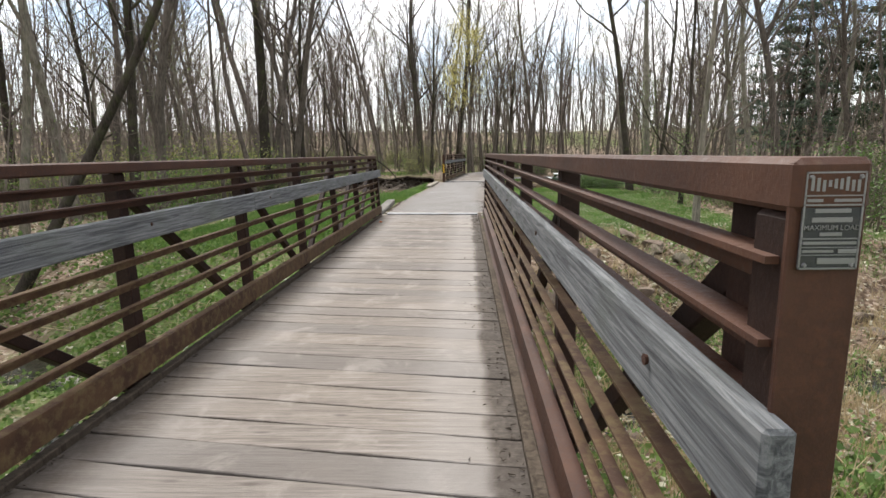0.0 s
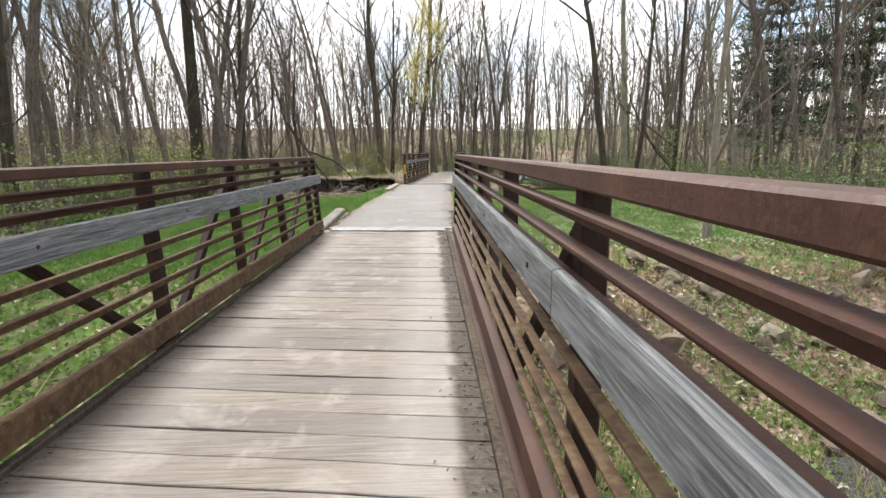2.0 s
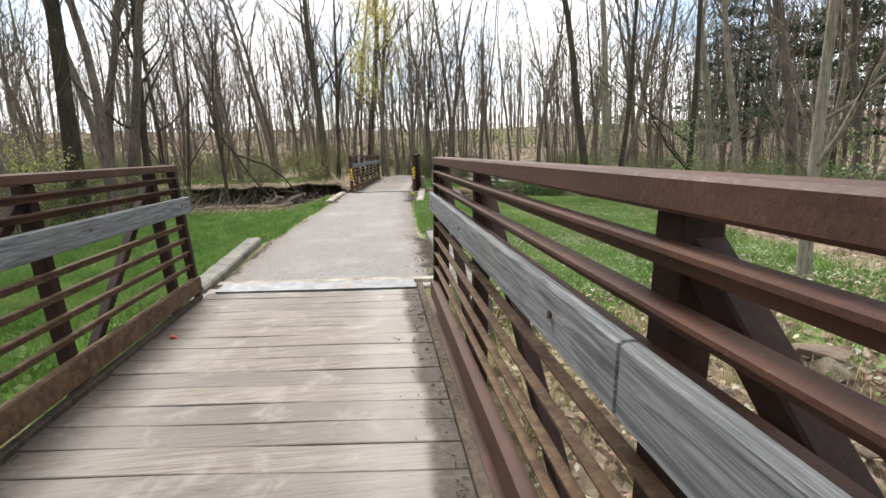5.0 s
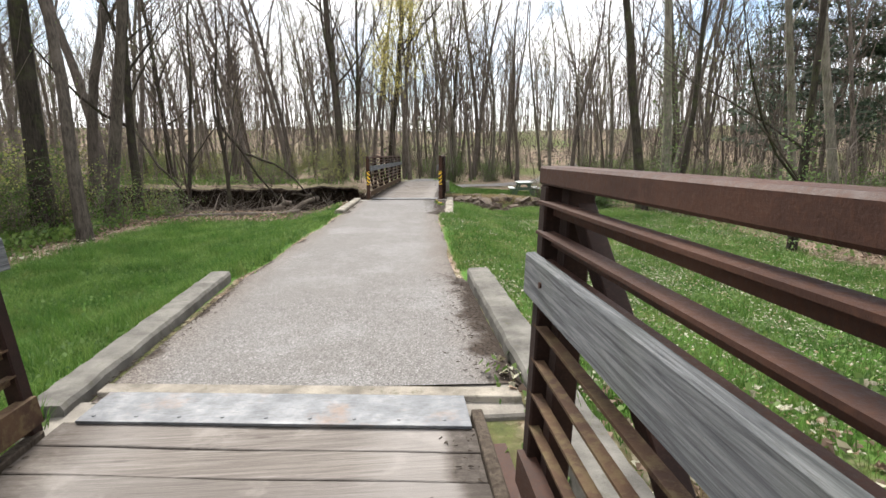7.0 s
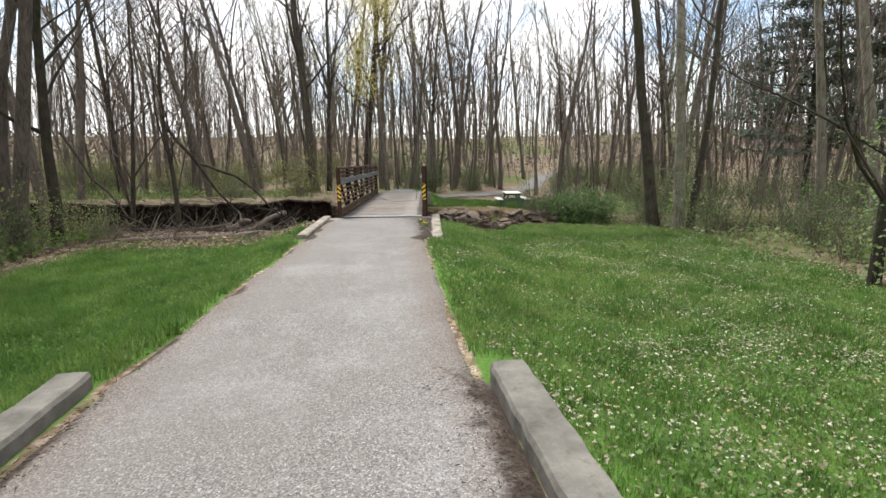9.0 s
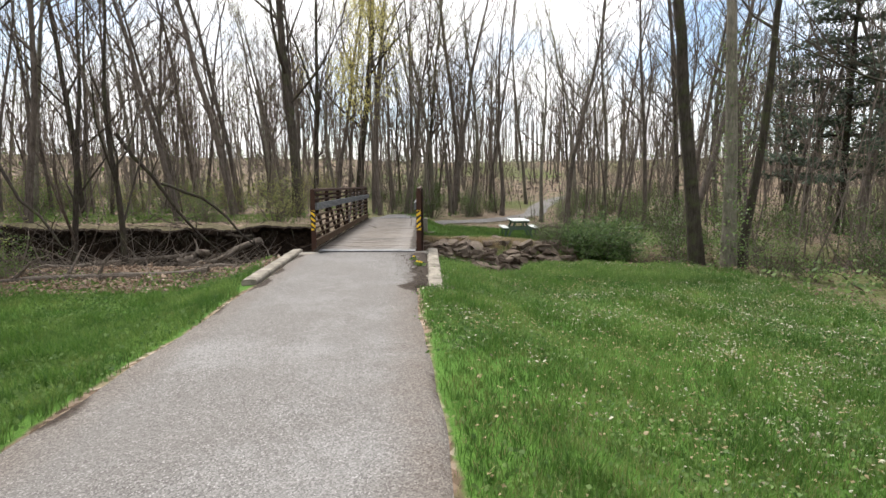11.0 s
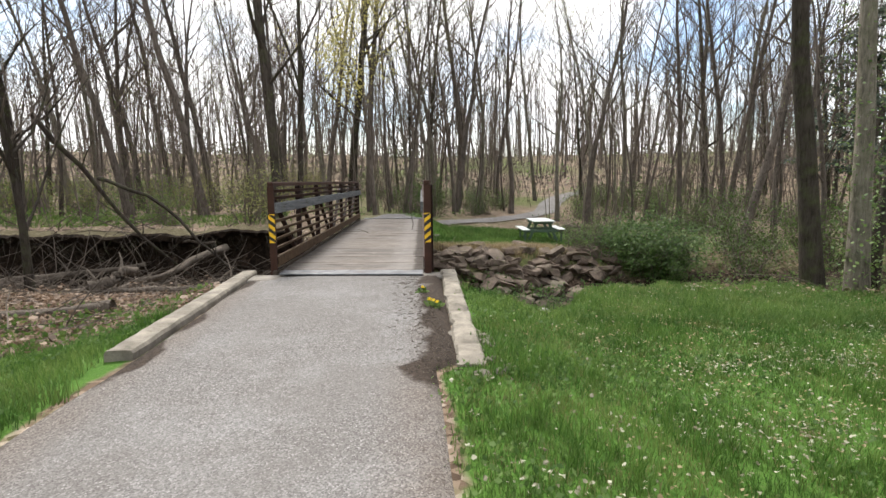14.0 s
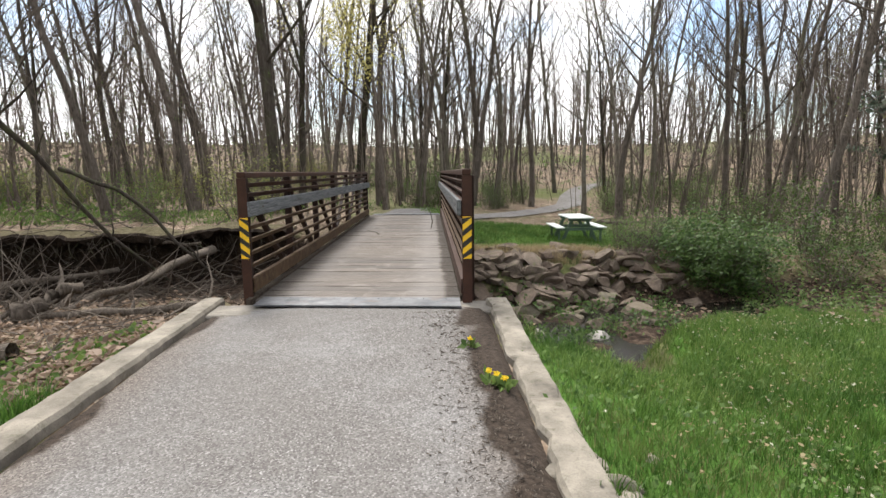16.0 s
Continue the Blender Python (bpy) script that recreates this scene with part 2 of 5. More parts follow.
def mat_ground():
    k = Mat("woodland_floor", 0.95, 0.0, 0.1).world()
    leaf = k.voronoi(17, out="Color")
    bw = k.n.new("ShaderNodeRGBToBW")
    k.l.new(leaf, bw.inputs[0])
    litter = k.ramp(bw.outputs[0], (0.1, (0.055, 0.036, 0.025)), (0.4, (0.175, 0.122, 0.086)), (0.7, (0.300, 0.228, 0.168)), (0.95, (0.46, 0.39, 0.32)))
    litter = k.mix(k.ramp(k.noise(0.9, 6, 0.65), (0.4, 0.0), (0.62, 0.65)), litter, (0.085, 0.062, 0.043))
    litter = k.mix(k.ramp(k.noise(1.7, 6, 0.7), (0.52, 0.0), (0.66, 0.6)), litter, (0.075, 0.105, 0.030))
    blade = k.noise(55, 6, 0.75)
    turf = k.ramp(blade, (0.3, (0.035, 0.080, 0.014)), (0.55, (0.085, 0.175, 0.030)), (0.8, (0.19, 0.27, 0.075)))
    turf = k.mix(k.ramp(k.noise(1.1, 5, 0.6), (0.35, 0.4), (0.65, 0.0)), turf, (0.045, 0.110, 0.018))
    turf = k.mix(k.ramp(k.noise(13, 6, 0.7), (0.60, 0.0), (0.72, 0.55)), turf, (0.24, 0.20, 0.12))
    far_green = k.ramp(k.noise(8, 6, 0.7), (0.35, (0.060, 0.070, 0.028)), (0.65, (0.14, 0.15, 0.055)))
    mud = k.ramp(k.noise(7, 7, 0.7), (0.36, (0.010, 0.0075, 0.006)), (0.5, (0.040, 0.027, 0.019)), (0.62, (0.105, 0.076, 0.056)), (0.74, (0.20, 0.155, 0.120)))
    jag = k.noise(6, 5, 0.7)
    def edged(name):
        s = k.n.new("ShaderNodeMath")
        s.operation = "MULTIPLY_ADD"
        s.inputs[1].default_value = 0.5
        k.l.new(jag, s.inputs[0])
        k.l.new(k.attr(name), s.inputs[2])
        return k.ramp(s.outputs[0], (0.62, 0.0), (0.82, 1.0))
    c = k.mix(edged("moss"), litter, far_green)
    c = k.mix(edged("turf"), c, turf)
    c = k.mix(edged("mud"), c, mud)
    return k.done(c, k.mix(0.5, blade, bw.outputs[0]), 0.03)


def mat_bark(name, dark, light, moss=0.0):
    k = Mat(name, 0.95, 0.0, 0.1)
    v = k.mapped(1.0, 1.0, 0.16)
    ridge = k.noise(26, 6, 0.7, v, 0.6)
    c = k.ramp(ridge, (0.35, dark), (0.65, light))
    c = k.mix(k.ramp(k.noise(2.3, 5, 0.6), (0.45, 0.0), (0.7, 0.5)), c, tuple(x * 1.35 for x in light))
    c = k.mix(k.ramp(k.random(), (0.0, 0.0), (1.0, 0.45)), c, tuple(x * 0.55 for x in dark))
    if moss:
        c = k.mix(k.ramp(k.noise(3.2, 6, 0.7), (0.48, 0.0), (0.66, moss)), c, (0.075, 0.095, 0.030))
    return k.done(c, ridge, 0.02)


def mat_leaf(name, a, b, rough=0.6, patches=False):
    k = Mat(name, rough, 0.0, 0.3)
    c = k.ramp(k.island(), (0.0, a), (1.0, b))
    if patches:
        k.world()
        c = k.mix(k.ramp(k.noise(0.8, 5, 0.65), (0.40, 0.75), (0.58, 0.0)), c, (0.030, 0.085, 0.012))
        c = k.mix(k.ramp(k.noise(1.9, 5, 0.7), (0.52, 0.0), (0.68, 0.6)), c, (0.20, 0.215, 0.070))
    k.b.inputs["Subsurface Weight"].default_value = 0.0
    tr = k.n.new("ShaderNodeBsdfTranslucent")
    k.l.new(c, tr.inputs["Color"])
    mx = k.n.new("ShaderNodeMixShader")
    mx.inputs[0].default_value = 0.35
    k.l.new(k.b.outputs[0], mx.inputs[1])
    k.l.new(tr.outputs[0], mx.inputs[2])
    k.l.new(mx.outputs[0], k.n["Material Output"].inputs["Surface"])
    return k.done(c)


def mat_rock(name="riverbank_stone", a=(0.050, 0.038, 0.029), b=(0.210, 0.166, 0.130), moss=0.5):
    k = Mat(name, 0.9, 0.0, 0.25)
    v = k.shifted(k.co)
    big, fine = k.noise(2.2, 6, 0.65, v), k.noise(22, 6, 0.7, v)
    c = k.ramp(big, (0.3, a), (0.68, b))
    c = k.mix(k.ramp(k.random(), (0.0, 0.0), (1.0, 0.5)), c, (0.15, 0.105, 0.08))
    c = k.mix(k.ramp(fine, (0.5, 0.0), (0.7, 0.5)), c, tuple(x * 0.5 for x in a))
    if moss:
        c = k.mix(k.ramp(k.noise(4.0, 6, 0.7, v), (0.55, 0.0), (0.66, moss)), c, (0.085, 0.10, 0.028))
    return k.done(c, k.mix(0.4, big, fine), 0.05)


def mat_plate():
    k = Mat("worn_steel_plate", 0.55, 0.25, 0.4).world()
    wear, fine = k.noise(3.2, 6, 0.7), k.noise(60, 5, 0.7, k.mapped(0.3, 1.0, 1.0))
    c = k.ramp(wear, (0.34, (0.072, 0.076, 0.084)), (0.52, (0.120, 0.125, 0.134)), (0.68, (0.190, 0.192, 0.196)))
    c = k.mix(k.ramp(fine, (0.48, 0.0), (0.70, 0.6)), c, (0.060, 0.056, 0.054))
    c = k.mix(k.ramp(k.noise(2.1, 6, 0.7), (0.54, 0.0), (0.66, 0.6)), c, (0.175, 0.115, 0.080))
    return k.done(c, fine, 0.002, k.ramp(wear, (0.3, 0.7), (0.7, 0.42)))


def mat_soil(name, stops):
    k = Mat(name, 0.95, 0.0, 0.1).world()
    n1, n2 = k.noise(6, 7, 0.7), k.noise(28, 6, 0.7)
    c = k.ramp(k.mix(0.45, n1, n2), *stops)
    return k.done(c, k.mix(0.5, n1, n2), 0.05)


def mat_plain(name, colour, rough=0.7, metal=0.0, grime=(0.12, 0.10, 0.08)):
    k = Mat(name, rough, metal, 0.4).world()
    n1 = k.noise(35, 6, 0.7)
    c = k.mix(k.ramp(n1, (0.5, 0.0), (0.75, 0.35)), colour, grime)
    return k.done(c, n1, 0.001)


EDGE = mat_bark("dirty_edge_timber", (0.035, 0.027, 0.020), (0.115, 0.092, 0.072))
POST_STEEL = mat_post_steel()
STEEL, LICHEN, PLANK, RUB = mat_steel(), mat_lichen_steel(), mat_plank(), mat_rubrail()
GRAVEL, CONCRETE, GROUND = mat_gravel(), mat_concrete(), mat_ground()
KERB = mat_concrete("kerb_concrete", (0.078, 0.073, 0.065), (0.178, 0.168, 0.148))
KERB_PALE = mat_concrete("pale_kerb_concrete", (0.140, 0.124, 0.102), (0.315, 0.282, 0.232))
PLATE = mat_plate()
# bank soil, its colour deepened with the shade under the overhang
SHADED_SOIL = mat_soil("dark_bank_soil", ((0.36, (0.008, 0.006, 0.005)), (0.5, (0.024, 0.017, 0.012)), (0.66, (0.062, 0.045, 0.033))))
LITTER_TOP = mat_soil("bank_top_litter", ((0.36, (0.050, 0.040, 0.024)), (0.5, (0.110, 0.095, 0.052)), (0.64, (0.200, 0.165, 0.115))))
BARK = mat_bark("grey_brown_bark", (0.046, 0.038, 0.031), (0.170, 0.144, 0.122))
BARK_PALE = mat_bark("pale_grey_bark", (0.085, 0.075, 0.060), (0.255, 0.230, 0.188), 0.4)
BARK_DARK = mat_bark("dark_mossy_bark", (0.022, 0.018, 0.015), (0.078, 0.065, 0.054), 0.4)
TWIG = mat_bark("twig_bark", (0.056, 0.045, 0.037), (0.170, 0.140, 0.116))
TWIG_PALE = mat_bark("pale_twig_bark", (0.100, 0.082, 0.068), (0.270, 0.225, 0.190))
DEADWOOD = mat_bark("dead_wood", (0.060, 0.048, 0.038), (0.190, 0.160, 0.132))
LEAF_NEW = mat_leaf("new_yellow_green_leaf", (0.17, 0.20, 0.05), (0.32, 0.32, 0.11))
LEAF_YELLOW = mat_leaf("fresh_yellow_leaf", (0.34, 0.31, 0.08), (0.56, 0.50, 0.17))
LEAF_GREEN = mat_leaf("shrub_leaf", (0.055, 0.105, 0.022), (0.15, 0.22, 0.055))
LEAF_WEED = mat_leaf("lawn_weed_leaf", (0.040, 0.090, 0.016), (0.170, 0.260, 0.075))
LEAF_DARK = mat_leaf("dark_shrub_leaf", (0.028, 0.062, 0.012), (0.090, 0.155, 0.030))
NEEDLE = mat_leaf("pine_needle", (0.022, 0.038, 0.022), (0.065, 0.090, 0.050))
GRASS = mat_leaf("grass_blade", (0.062, 0.130, 0.022), (0.205, 0.300, 0.080), patches=True)
GRASS_DARK = mat_leaf("dark_grass_blade", (0.042, 0.105, 0.016), (0.120, 0.215, 0.042))
DEADLEAF = mat_leaf("dry_leaf", (0.15, 0.13, 0.075), (0.56, 0.54, 0.42))
BROWNLEAF = mat_leaf("brown_leaf", (0.085, 0.055, 0.036), (0.33, 0.235, 0.165))
THATCH = mat_leaf("pale_thatch", (0.120, 0.125, 0.050), (0.300, 0.280, 0.130))
STRAW = mat_leaf("dry_grass", (0.26, 0.20, 0.11), (0.42, 0.34, 0.20))
ROCK, ROCK_PALE = mat_rock(), mat_rock("pale_stone", (0.24, 0.225, 0.205), (0.48, 0.46, 0.43), 0.25)
ROCK_MOSS = mat_rock("mossy_stone", (0.09, 0.082, 0.06), (0.22, 0.19, 0.14), 0.95)


# ---- building helpers ----
def part(name, bm, material, parent=None, label="", at=None):
    me = bpy.data.meshes.new(name)
    if isinstance(bm, bmesh.types.BMesh):
        bm.to_mesh(me)
        bm.free()
    else:
        me.from_pydata(bm[0], [], bm[1])
    if material:
        me.materials.append(material)
    ob = new(name, me)
    if parent is not None:
        ob.parent = parent
    if at is not None:
        ob.matrix_basis = at
    if label:
        tagged(ob, label)
    return ob


def again(ob, at, parent=None):
    """The same mesh once more, as an object of its own."""
    o = new(ob.name.split(".")[0], ob.data)
    o.parent = parent if parent is not None else ob.parent
    o.matrix_basis = at
    return o


def smooth(ob):
    ob.data.polygons.foreach_set("use_smooth", [True] * len(ob.data.polygons))
    return ob


def box(x0, x1, y0, y1, z0, z1, bevel=0.0, bm=None):
    bm = bm or bmesh.new()
    r = bmesh.ops.create_cube(bm, size=1.0)
    for v in r["verts"]:
        v.co = Vector((x0 + (v.co.x + 0.5) * (x1 - x0), y0 + (v.co.y + 0.5) * (y1 - y0), z0 + (v.co.z + 0.5) * (z1 - z0)))
    if bevel:
        es = {e for v in r["verts"] for e in v.link_edges}
        bmesh.ops.bevel(bm, geom=list(es), offset=bevel, segments=1, affect="EDGES")
    return bm


def profile_y(points, y0, y1):
    """A closed outline in x, z drawn out along y."""
    bm = bmesh.new()
    a = [bm.verts.new((x, y0, z)) for x, z in points]
    b = [bm.verts.new((x, y1, z)) for x, z in points]
    n = len(points)
    for i in range(n):
        bm.faces.new((a[i], a[(i + 1) % n], b[(i + 1) % n], b[i]))
    bm.faces.new(a[::-1])
    bm.faces.new(b)
    bmesh.ops.recalc_face_normals(bm, faces=bm.faces)
    return bm


def tube(store, pts, radii, sides=5):
    """Adds a tapering tube through pts to store = (verts, faces)."""
    verts, faces = store
    base = len(verts)
    n = len(pts)
    for i, (p, r) in enumerate(zip(pts, radii)):
        d = (pts[min(i + 1, n - 1)] - pts[max(i - 1, 0)])
        d = d.normalized() if d.length > 1e-6 else Vector((0, 0, 1))
        u = d.cross(Vector((0.31, 0.95, 0.05)))
        if u.length < 1e-3:
            u = d.cross(Vector((1, 0, 0)))
        u.normalize()
        w = d.cross(u)
        for s in range(sides):
            a = 2 * math.pi * s / sides
            verts.append(p + (u * math.cos(a) + w * math.sin(a)) * r)
    for i in range(n - 1):
        for s in range(sides):
            a, b = base + i * sides + s, base + i * sides + (s + 1) % sides
            faces.append((a, b, b + sides, a + sides))
    faces.append(tuple(base + (n - 1) * sides + s for s in range(sides)))
    return store


def bend(rnd, start, way, length, steps, wobble, rise=0.0):
    """A wandering line of points."""
    pts, d = [Vector(start)], Vector(way).normalized()
    for _ in range(steps):
        d = (d + Vector((rnd.uniform(-1, 1), rnd.uniform(-1, 1), rnd.uniform(-1, 1))) * wobble + Vector((0, 0, rise))).normalized()
        pts.append(pts[-1] + d * (length / steps))
    return pts


def leaf_quad(store, p, size, rnd):
    verts, faces = store
    a = Vector((rnd.uniform(-1, 1), rnd.uniform(-1, 1), rnd.uniform(-1, 1))).normalized()
    b = a.orthogonal().normalized()
    i = len(verts)
    verts.extend((p, p + (a * 0.5 + b * 0.35) * size, p + a * size, p + (a * 0.5 - b * 0.35) * size))
    faces.append((i, i + 1, i + 2, i + 3))


def smoothstep(a, b, x):
    t = min(1.0, max(0.0, (x - a) / (b - a)))
    return t * t * (3 - 2 * t)


# ---- plan ----
B2 = pose(0.88, 26.85, 0.0, 0, 0, -5.3)   # second bridge: its near end, and its turn
B2_LEN = 11.4
HALF = 1.14                         # half the clear width
RAIL = 1.38


def path_mid(y):
    return 0.10 + 0.048 * (y - 12.0) if y > 12 else 0.10 - 0.01 * (12 - y)


def fbm(x, y, s):
    return noise.noise(Vector((x * s, y * s, 0.3))) + 0.5 * noise.noise(Vector((x * s * 2.1, y * s * 2.1, 4.7)))


def stream_one(x, y):
    """0 outside the first stream's cut, 1 on its bed."""
    mid = 5.6 + 0.6 * math.sin(x * 0.22) - 0.05 * x + (0.9 if x > 1 else 0.0) * smoothstep(1, 4, x)
    d = abs(y - mid)
    return 1 - smoothstep(0.9, 4.6 + 0.35 * fbm(x, y, 0.5), d)


def stream_two(x, y):
    if x > 1.0:
        near = 26.6 - 1.8 * smoothstep(2.30, 2.60, x) + 1.8 * smoothstep(3.0, 5.4, x) + 0.22 * math.sin(x * 3.1) + 0.15 * math.sin(x * 7.3) + 0.35 * smoothstep(4, 6, x) - smoothstep(8, 14, x) * 1.2 + 0.12 * math.sin(x * 2.7)
        far = 33.3 + 0.25 * math.sin(x * 1.3)
    else:
        near = 26.9 - 0.5 * smoothstep(1.0, 3.0, -x) + 0.25 * math.sin(x * 0.9)
        far = 36.5 + 0.8 * math.sin(x * 0.35 + 1.0)
        t = smoothstep(-1.5, 1.0, x)
        far = far * (1 - t) + 33.6 * t
    up = smoothstep(near, near + (1.8 if x > 1 else 8.0), y)
    down = 1 - smoothstep(far - (1.5 if x > 0 else 0.1), far + (0.15 if x > 0 else 0.6), y)
    return min(up, down)


def ground_z(x, y):
    dx = abs(x - path_mid(y))
    z = -0.42 - 0.35 * smoothstep(3, 12, x) * smoothstep(10, 24, y) + 0.10 * fbm(x, y, 0.12)
    z -= 0.30 * smoothstep(30, 36, y) * smoothstep(1, 4, x) * (1 - smoothstep(42, 60, y))
    z += 0.42 * smoothstep(34, 38, y) * smoothstep(0, 3, -x)
    bank = 1 - smoothstep(1.45, 3.2, dx)
    on = (1 - smoothstep(0.0, 0.9, y - 0.3)) + smoothstep(11.0, 12.0, y) * (1 - smoothstep(26.3, 27.0, y)) + smoothstep(38.2, 39.2, y) * (1 - smoothstep(41, 46, y))
    z = z * (1 - bank * on) - 0.05 * bank * on
    s1, s2 = stream_one(x, y), stream_two(x, y)
    z = z * (1 - s1) + s1 * (-1.45 + 0.14 * fbm(x, y, 0.9))
    z = z * (1 - s2) + s2 * (-1.60 + 0.17 * fbm(x, y, 0.7))
    if x < 1 and y > 30:      # clods and hollows in the cut bank
        z += (0.30 * fbm(x, y, 1.7) + 0.18 * fbm(x + 5, y, 3.4)) * 4 * s2 * (1 - s2)
    far = max(0.0, math.hypot(x - 1, y - 18) - 26)
    z += 6.8 * smoothstep(4, 88, far) + 0.35 * fbm(x, y, 0.03) * smoothstep(4, 30, far)
    rough = smoothstep(2.4, 4.0, dx)
    return z + 0.05 * fbm(x, y, 0.8) * rough


def left_edge(y):
    if y < 15.7:
        return -1.20
    if y > 23.2:
        return -0.735 + 0.042 * (y - 23.2)
    return -1.20 + 0.062 * (y - 16) + 0.05 * fbm(0, y, 0.6)


def right_edge(y):
    if y < 15.4:
        return 1.53
    if y > 22.6:
        return 1.87 + 0.095 * (y - 22.6)
    return 1.43 + 0.038 * (y - 16) + 0.05 * fbm(3, y, 0.6)


def turf_amount(x, y):
    n = 0.35 * fbm(x, y, 0.35)
    right = smoothstep(right_edge(y) - 0.05, right_edge(y) + 0.12, x) * (1 - smoothstep(7.2 + n * 2, 9.2 + n * 2, x + 0.16 * (y - 16) * -1)) * smoothstep(11.3, 12.8, y) * (1 - smoothstep(-0.1, 0.9, y - (26.65 - 1.8 * smoothstep(2.3, 2.6, x) + 1.8 * smoothstep(3.0, 5.4, x) + 0.22 * math.sin(x * 3.1) + 0.15 * math.sin(x * 7.3))))
    left = smoothstep(-left_edge(y) - 0.05, -left_edge(y) + 0.12, -x) * (1 - smoothstep(5.2 + n, 6.8 + n, -x)) * smoothstep(9.5, 11.0, y) * (1 - smoothstep(24.1, 25.3, y + 0.5 * n))
    lawn = smoothstep(2.2, 3.0, x) * (1 - smoothstep(9.0, 11.5, x)) * smoothstep(33.9, 34.8, y) * (1 - smoothstep(41.5, 43.5, y))
    verge = (1 - smoothstep(3.5, 6, abs(x - 1))) * (1 - smoothstep(-1.0, 0.4, y)) * 0.9
    rough = 0.48 * smoothstep(1.5, 2.2, -x) * (1 - smoothstep(5, 8, -x)) * (1 - smoothstep(9, 11, y))
    rough = max(rough, 0.5 * smoothstep(2, 3, x) * (1 - smoothstep(10, 13, x)) * smoothstep(9.5, 11, y) * (1 - smoothstep(12, 13, y)))
    return max(right, left, lawn, verge, rough)


def axis(lo, hi, step, limit_lo, limit_hi):
    mid = list(np.arange(lo, hi + step / 2, step))
    up, v, s = [], hi, step
    while v < limit_hi:
        s *= 1.18
        v += s
        up.append(v)
    down, v, s = [], lo, step
    while v > limit_lo:
        s *= 1.18
        v -= s
        down.append(v)
    return down[::-1] + mid + up


def build_ground():
    xs, ys = axis(-12.0, 14.0, 0.20, -900, 900), axis(-3.0, 44.0, 0.20, -900, 1200)
    verts, turf, mud, moss = [], [], [], []
    for y in ys:
        for x in xs:
            verts.append((x, y, ground_z(x, y)))
            turf.append(turf_amount(x, y))
            s2 = stream_two(x, y)
            m = (smoothstep(0.02, 0.3, s2) if x < 0.5 and y > 33 else s2 * (0.8 if x > 0.5 else 0.8 * smoothstep(32.0, 34.2, y))) if 26 < y < 40 else 0.0
            mud.append(max(m, (0.7 if x < 0 else 0.45) * stream_one(x, y) * (0.55 + 0.5 * fbm(x, y, 0.5))))
            moss.append((0.36 if x > 0 else 0.22) + 0.5 * fbm(x + 7, y, 0.09) + 0.04 * smoothstep(36, 46, y))
    nx = len(xs)
    faces = [(j * nx + i, j * nx + i + 1, (j + 1) * nx + i + 1, (j + 1) * nx + i) for j in range(len(ys) - 1) for i in range(nx - 1)]
    ob = smooth(part("ground", (verts, faces), GROUND))
    for name, vals in (("turf", turf), ("mud", mud), ("moss", moss)):
        ob.data.attributes.new(name, "FLOAT", "POINT").data.foreach_set("value", vals)
    return tagged(ob, "woodland floor with leaf litter, mown grass and stream banks", "ground", kind="structure")


build_ground()


def build_path(name, y0, y1, left, right, label, cells=30):
    """A crowned gravel surface between two edges, each a function of y."""
    verts, dirt, rim, faces = [], [], [], []
    n = max(2, int((y1 - y0) / 0.12))
    for j in range(n + 1):
        y = y0 + (y1 - y0) * j / n
        a, b = left(y), right(y)
        for i in range(cells + 1):
            f = i / cells
            x = a + (b - a) * f
            z = -0.012 + 0.028 * (1 - (2 * f - 1) ** 2) + 0.008 * fbm(x, y, 0.9) - 0.05 * (i in (0, cells)) - 0.018 * smoothstep(26.15, 26.5, y)
            verts.append((x, y, z))
            e = max(smoothstep(b - 0.42, b - 0.10, x + 0.16 * fbm(x, y, 2.3)) * (0.9 * smoothstep(21.6, 22.6, y) if y > 19 else max(0.62 * (1 - smoothstep(15.0, 16.0, y)), 0.4 * smoothstep(b - 0.2, b, x))),
                    (0.95 if y > 22.8 else 0.6) * smoothstep(-a - 0.20, -a - 0.02, -x + 0.2 * fbm(x, y, 1.3)))
            dirt.append(e)
            rim.append(1 - smoothstep(0.0, 0.65, min(x - a, b - x)))
    w = cells + 1
    for j in range(n):
        for i in range(cells):
            faces.append((j * w + i, j * w + i + 1, (j + 1) * w + i + 1, (j + 1) * w + i))
    ob = smooth(part(name, (verts, faces), GRAVEL))
    ob.data.attributes.new("edge_dirt", "FLOAT", "POINT").data.foreach_set("value", dirt)
    ob.data.attributes.new("rim", "FLOAT", "POINT").data.foreach_set("value", rim)
    return tagged(ob, label, "path", kind="structure")


build_path("path_between_bridges", 12.46, 26.60, left_edge, right_edge, "pale chipped-gravel path with dirty edges between two bridges")
build_path("path_before_bridge", -6.0, 0.02, lambda y: -1.2, lambda y: 1.35, "pale chipped-gravel path running up to the bridge")


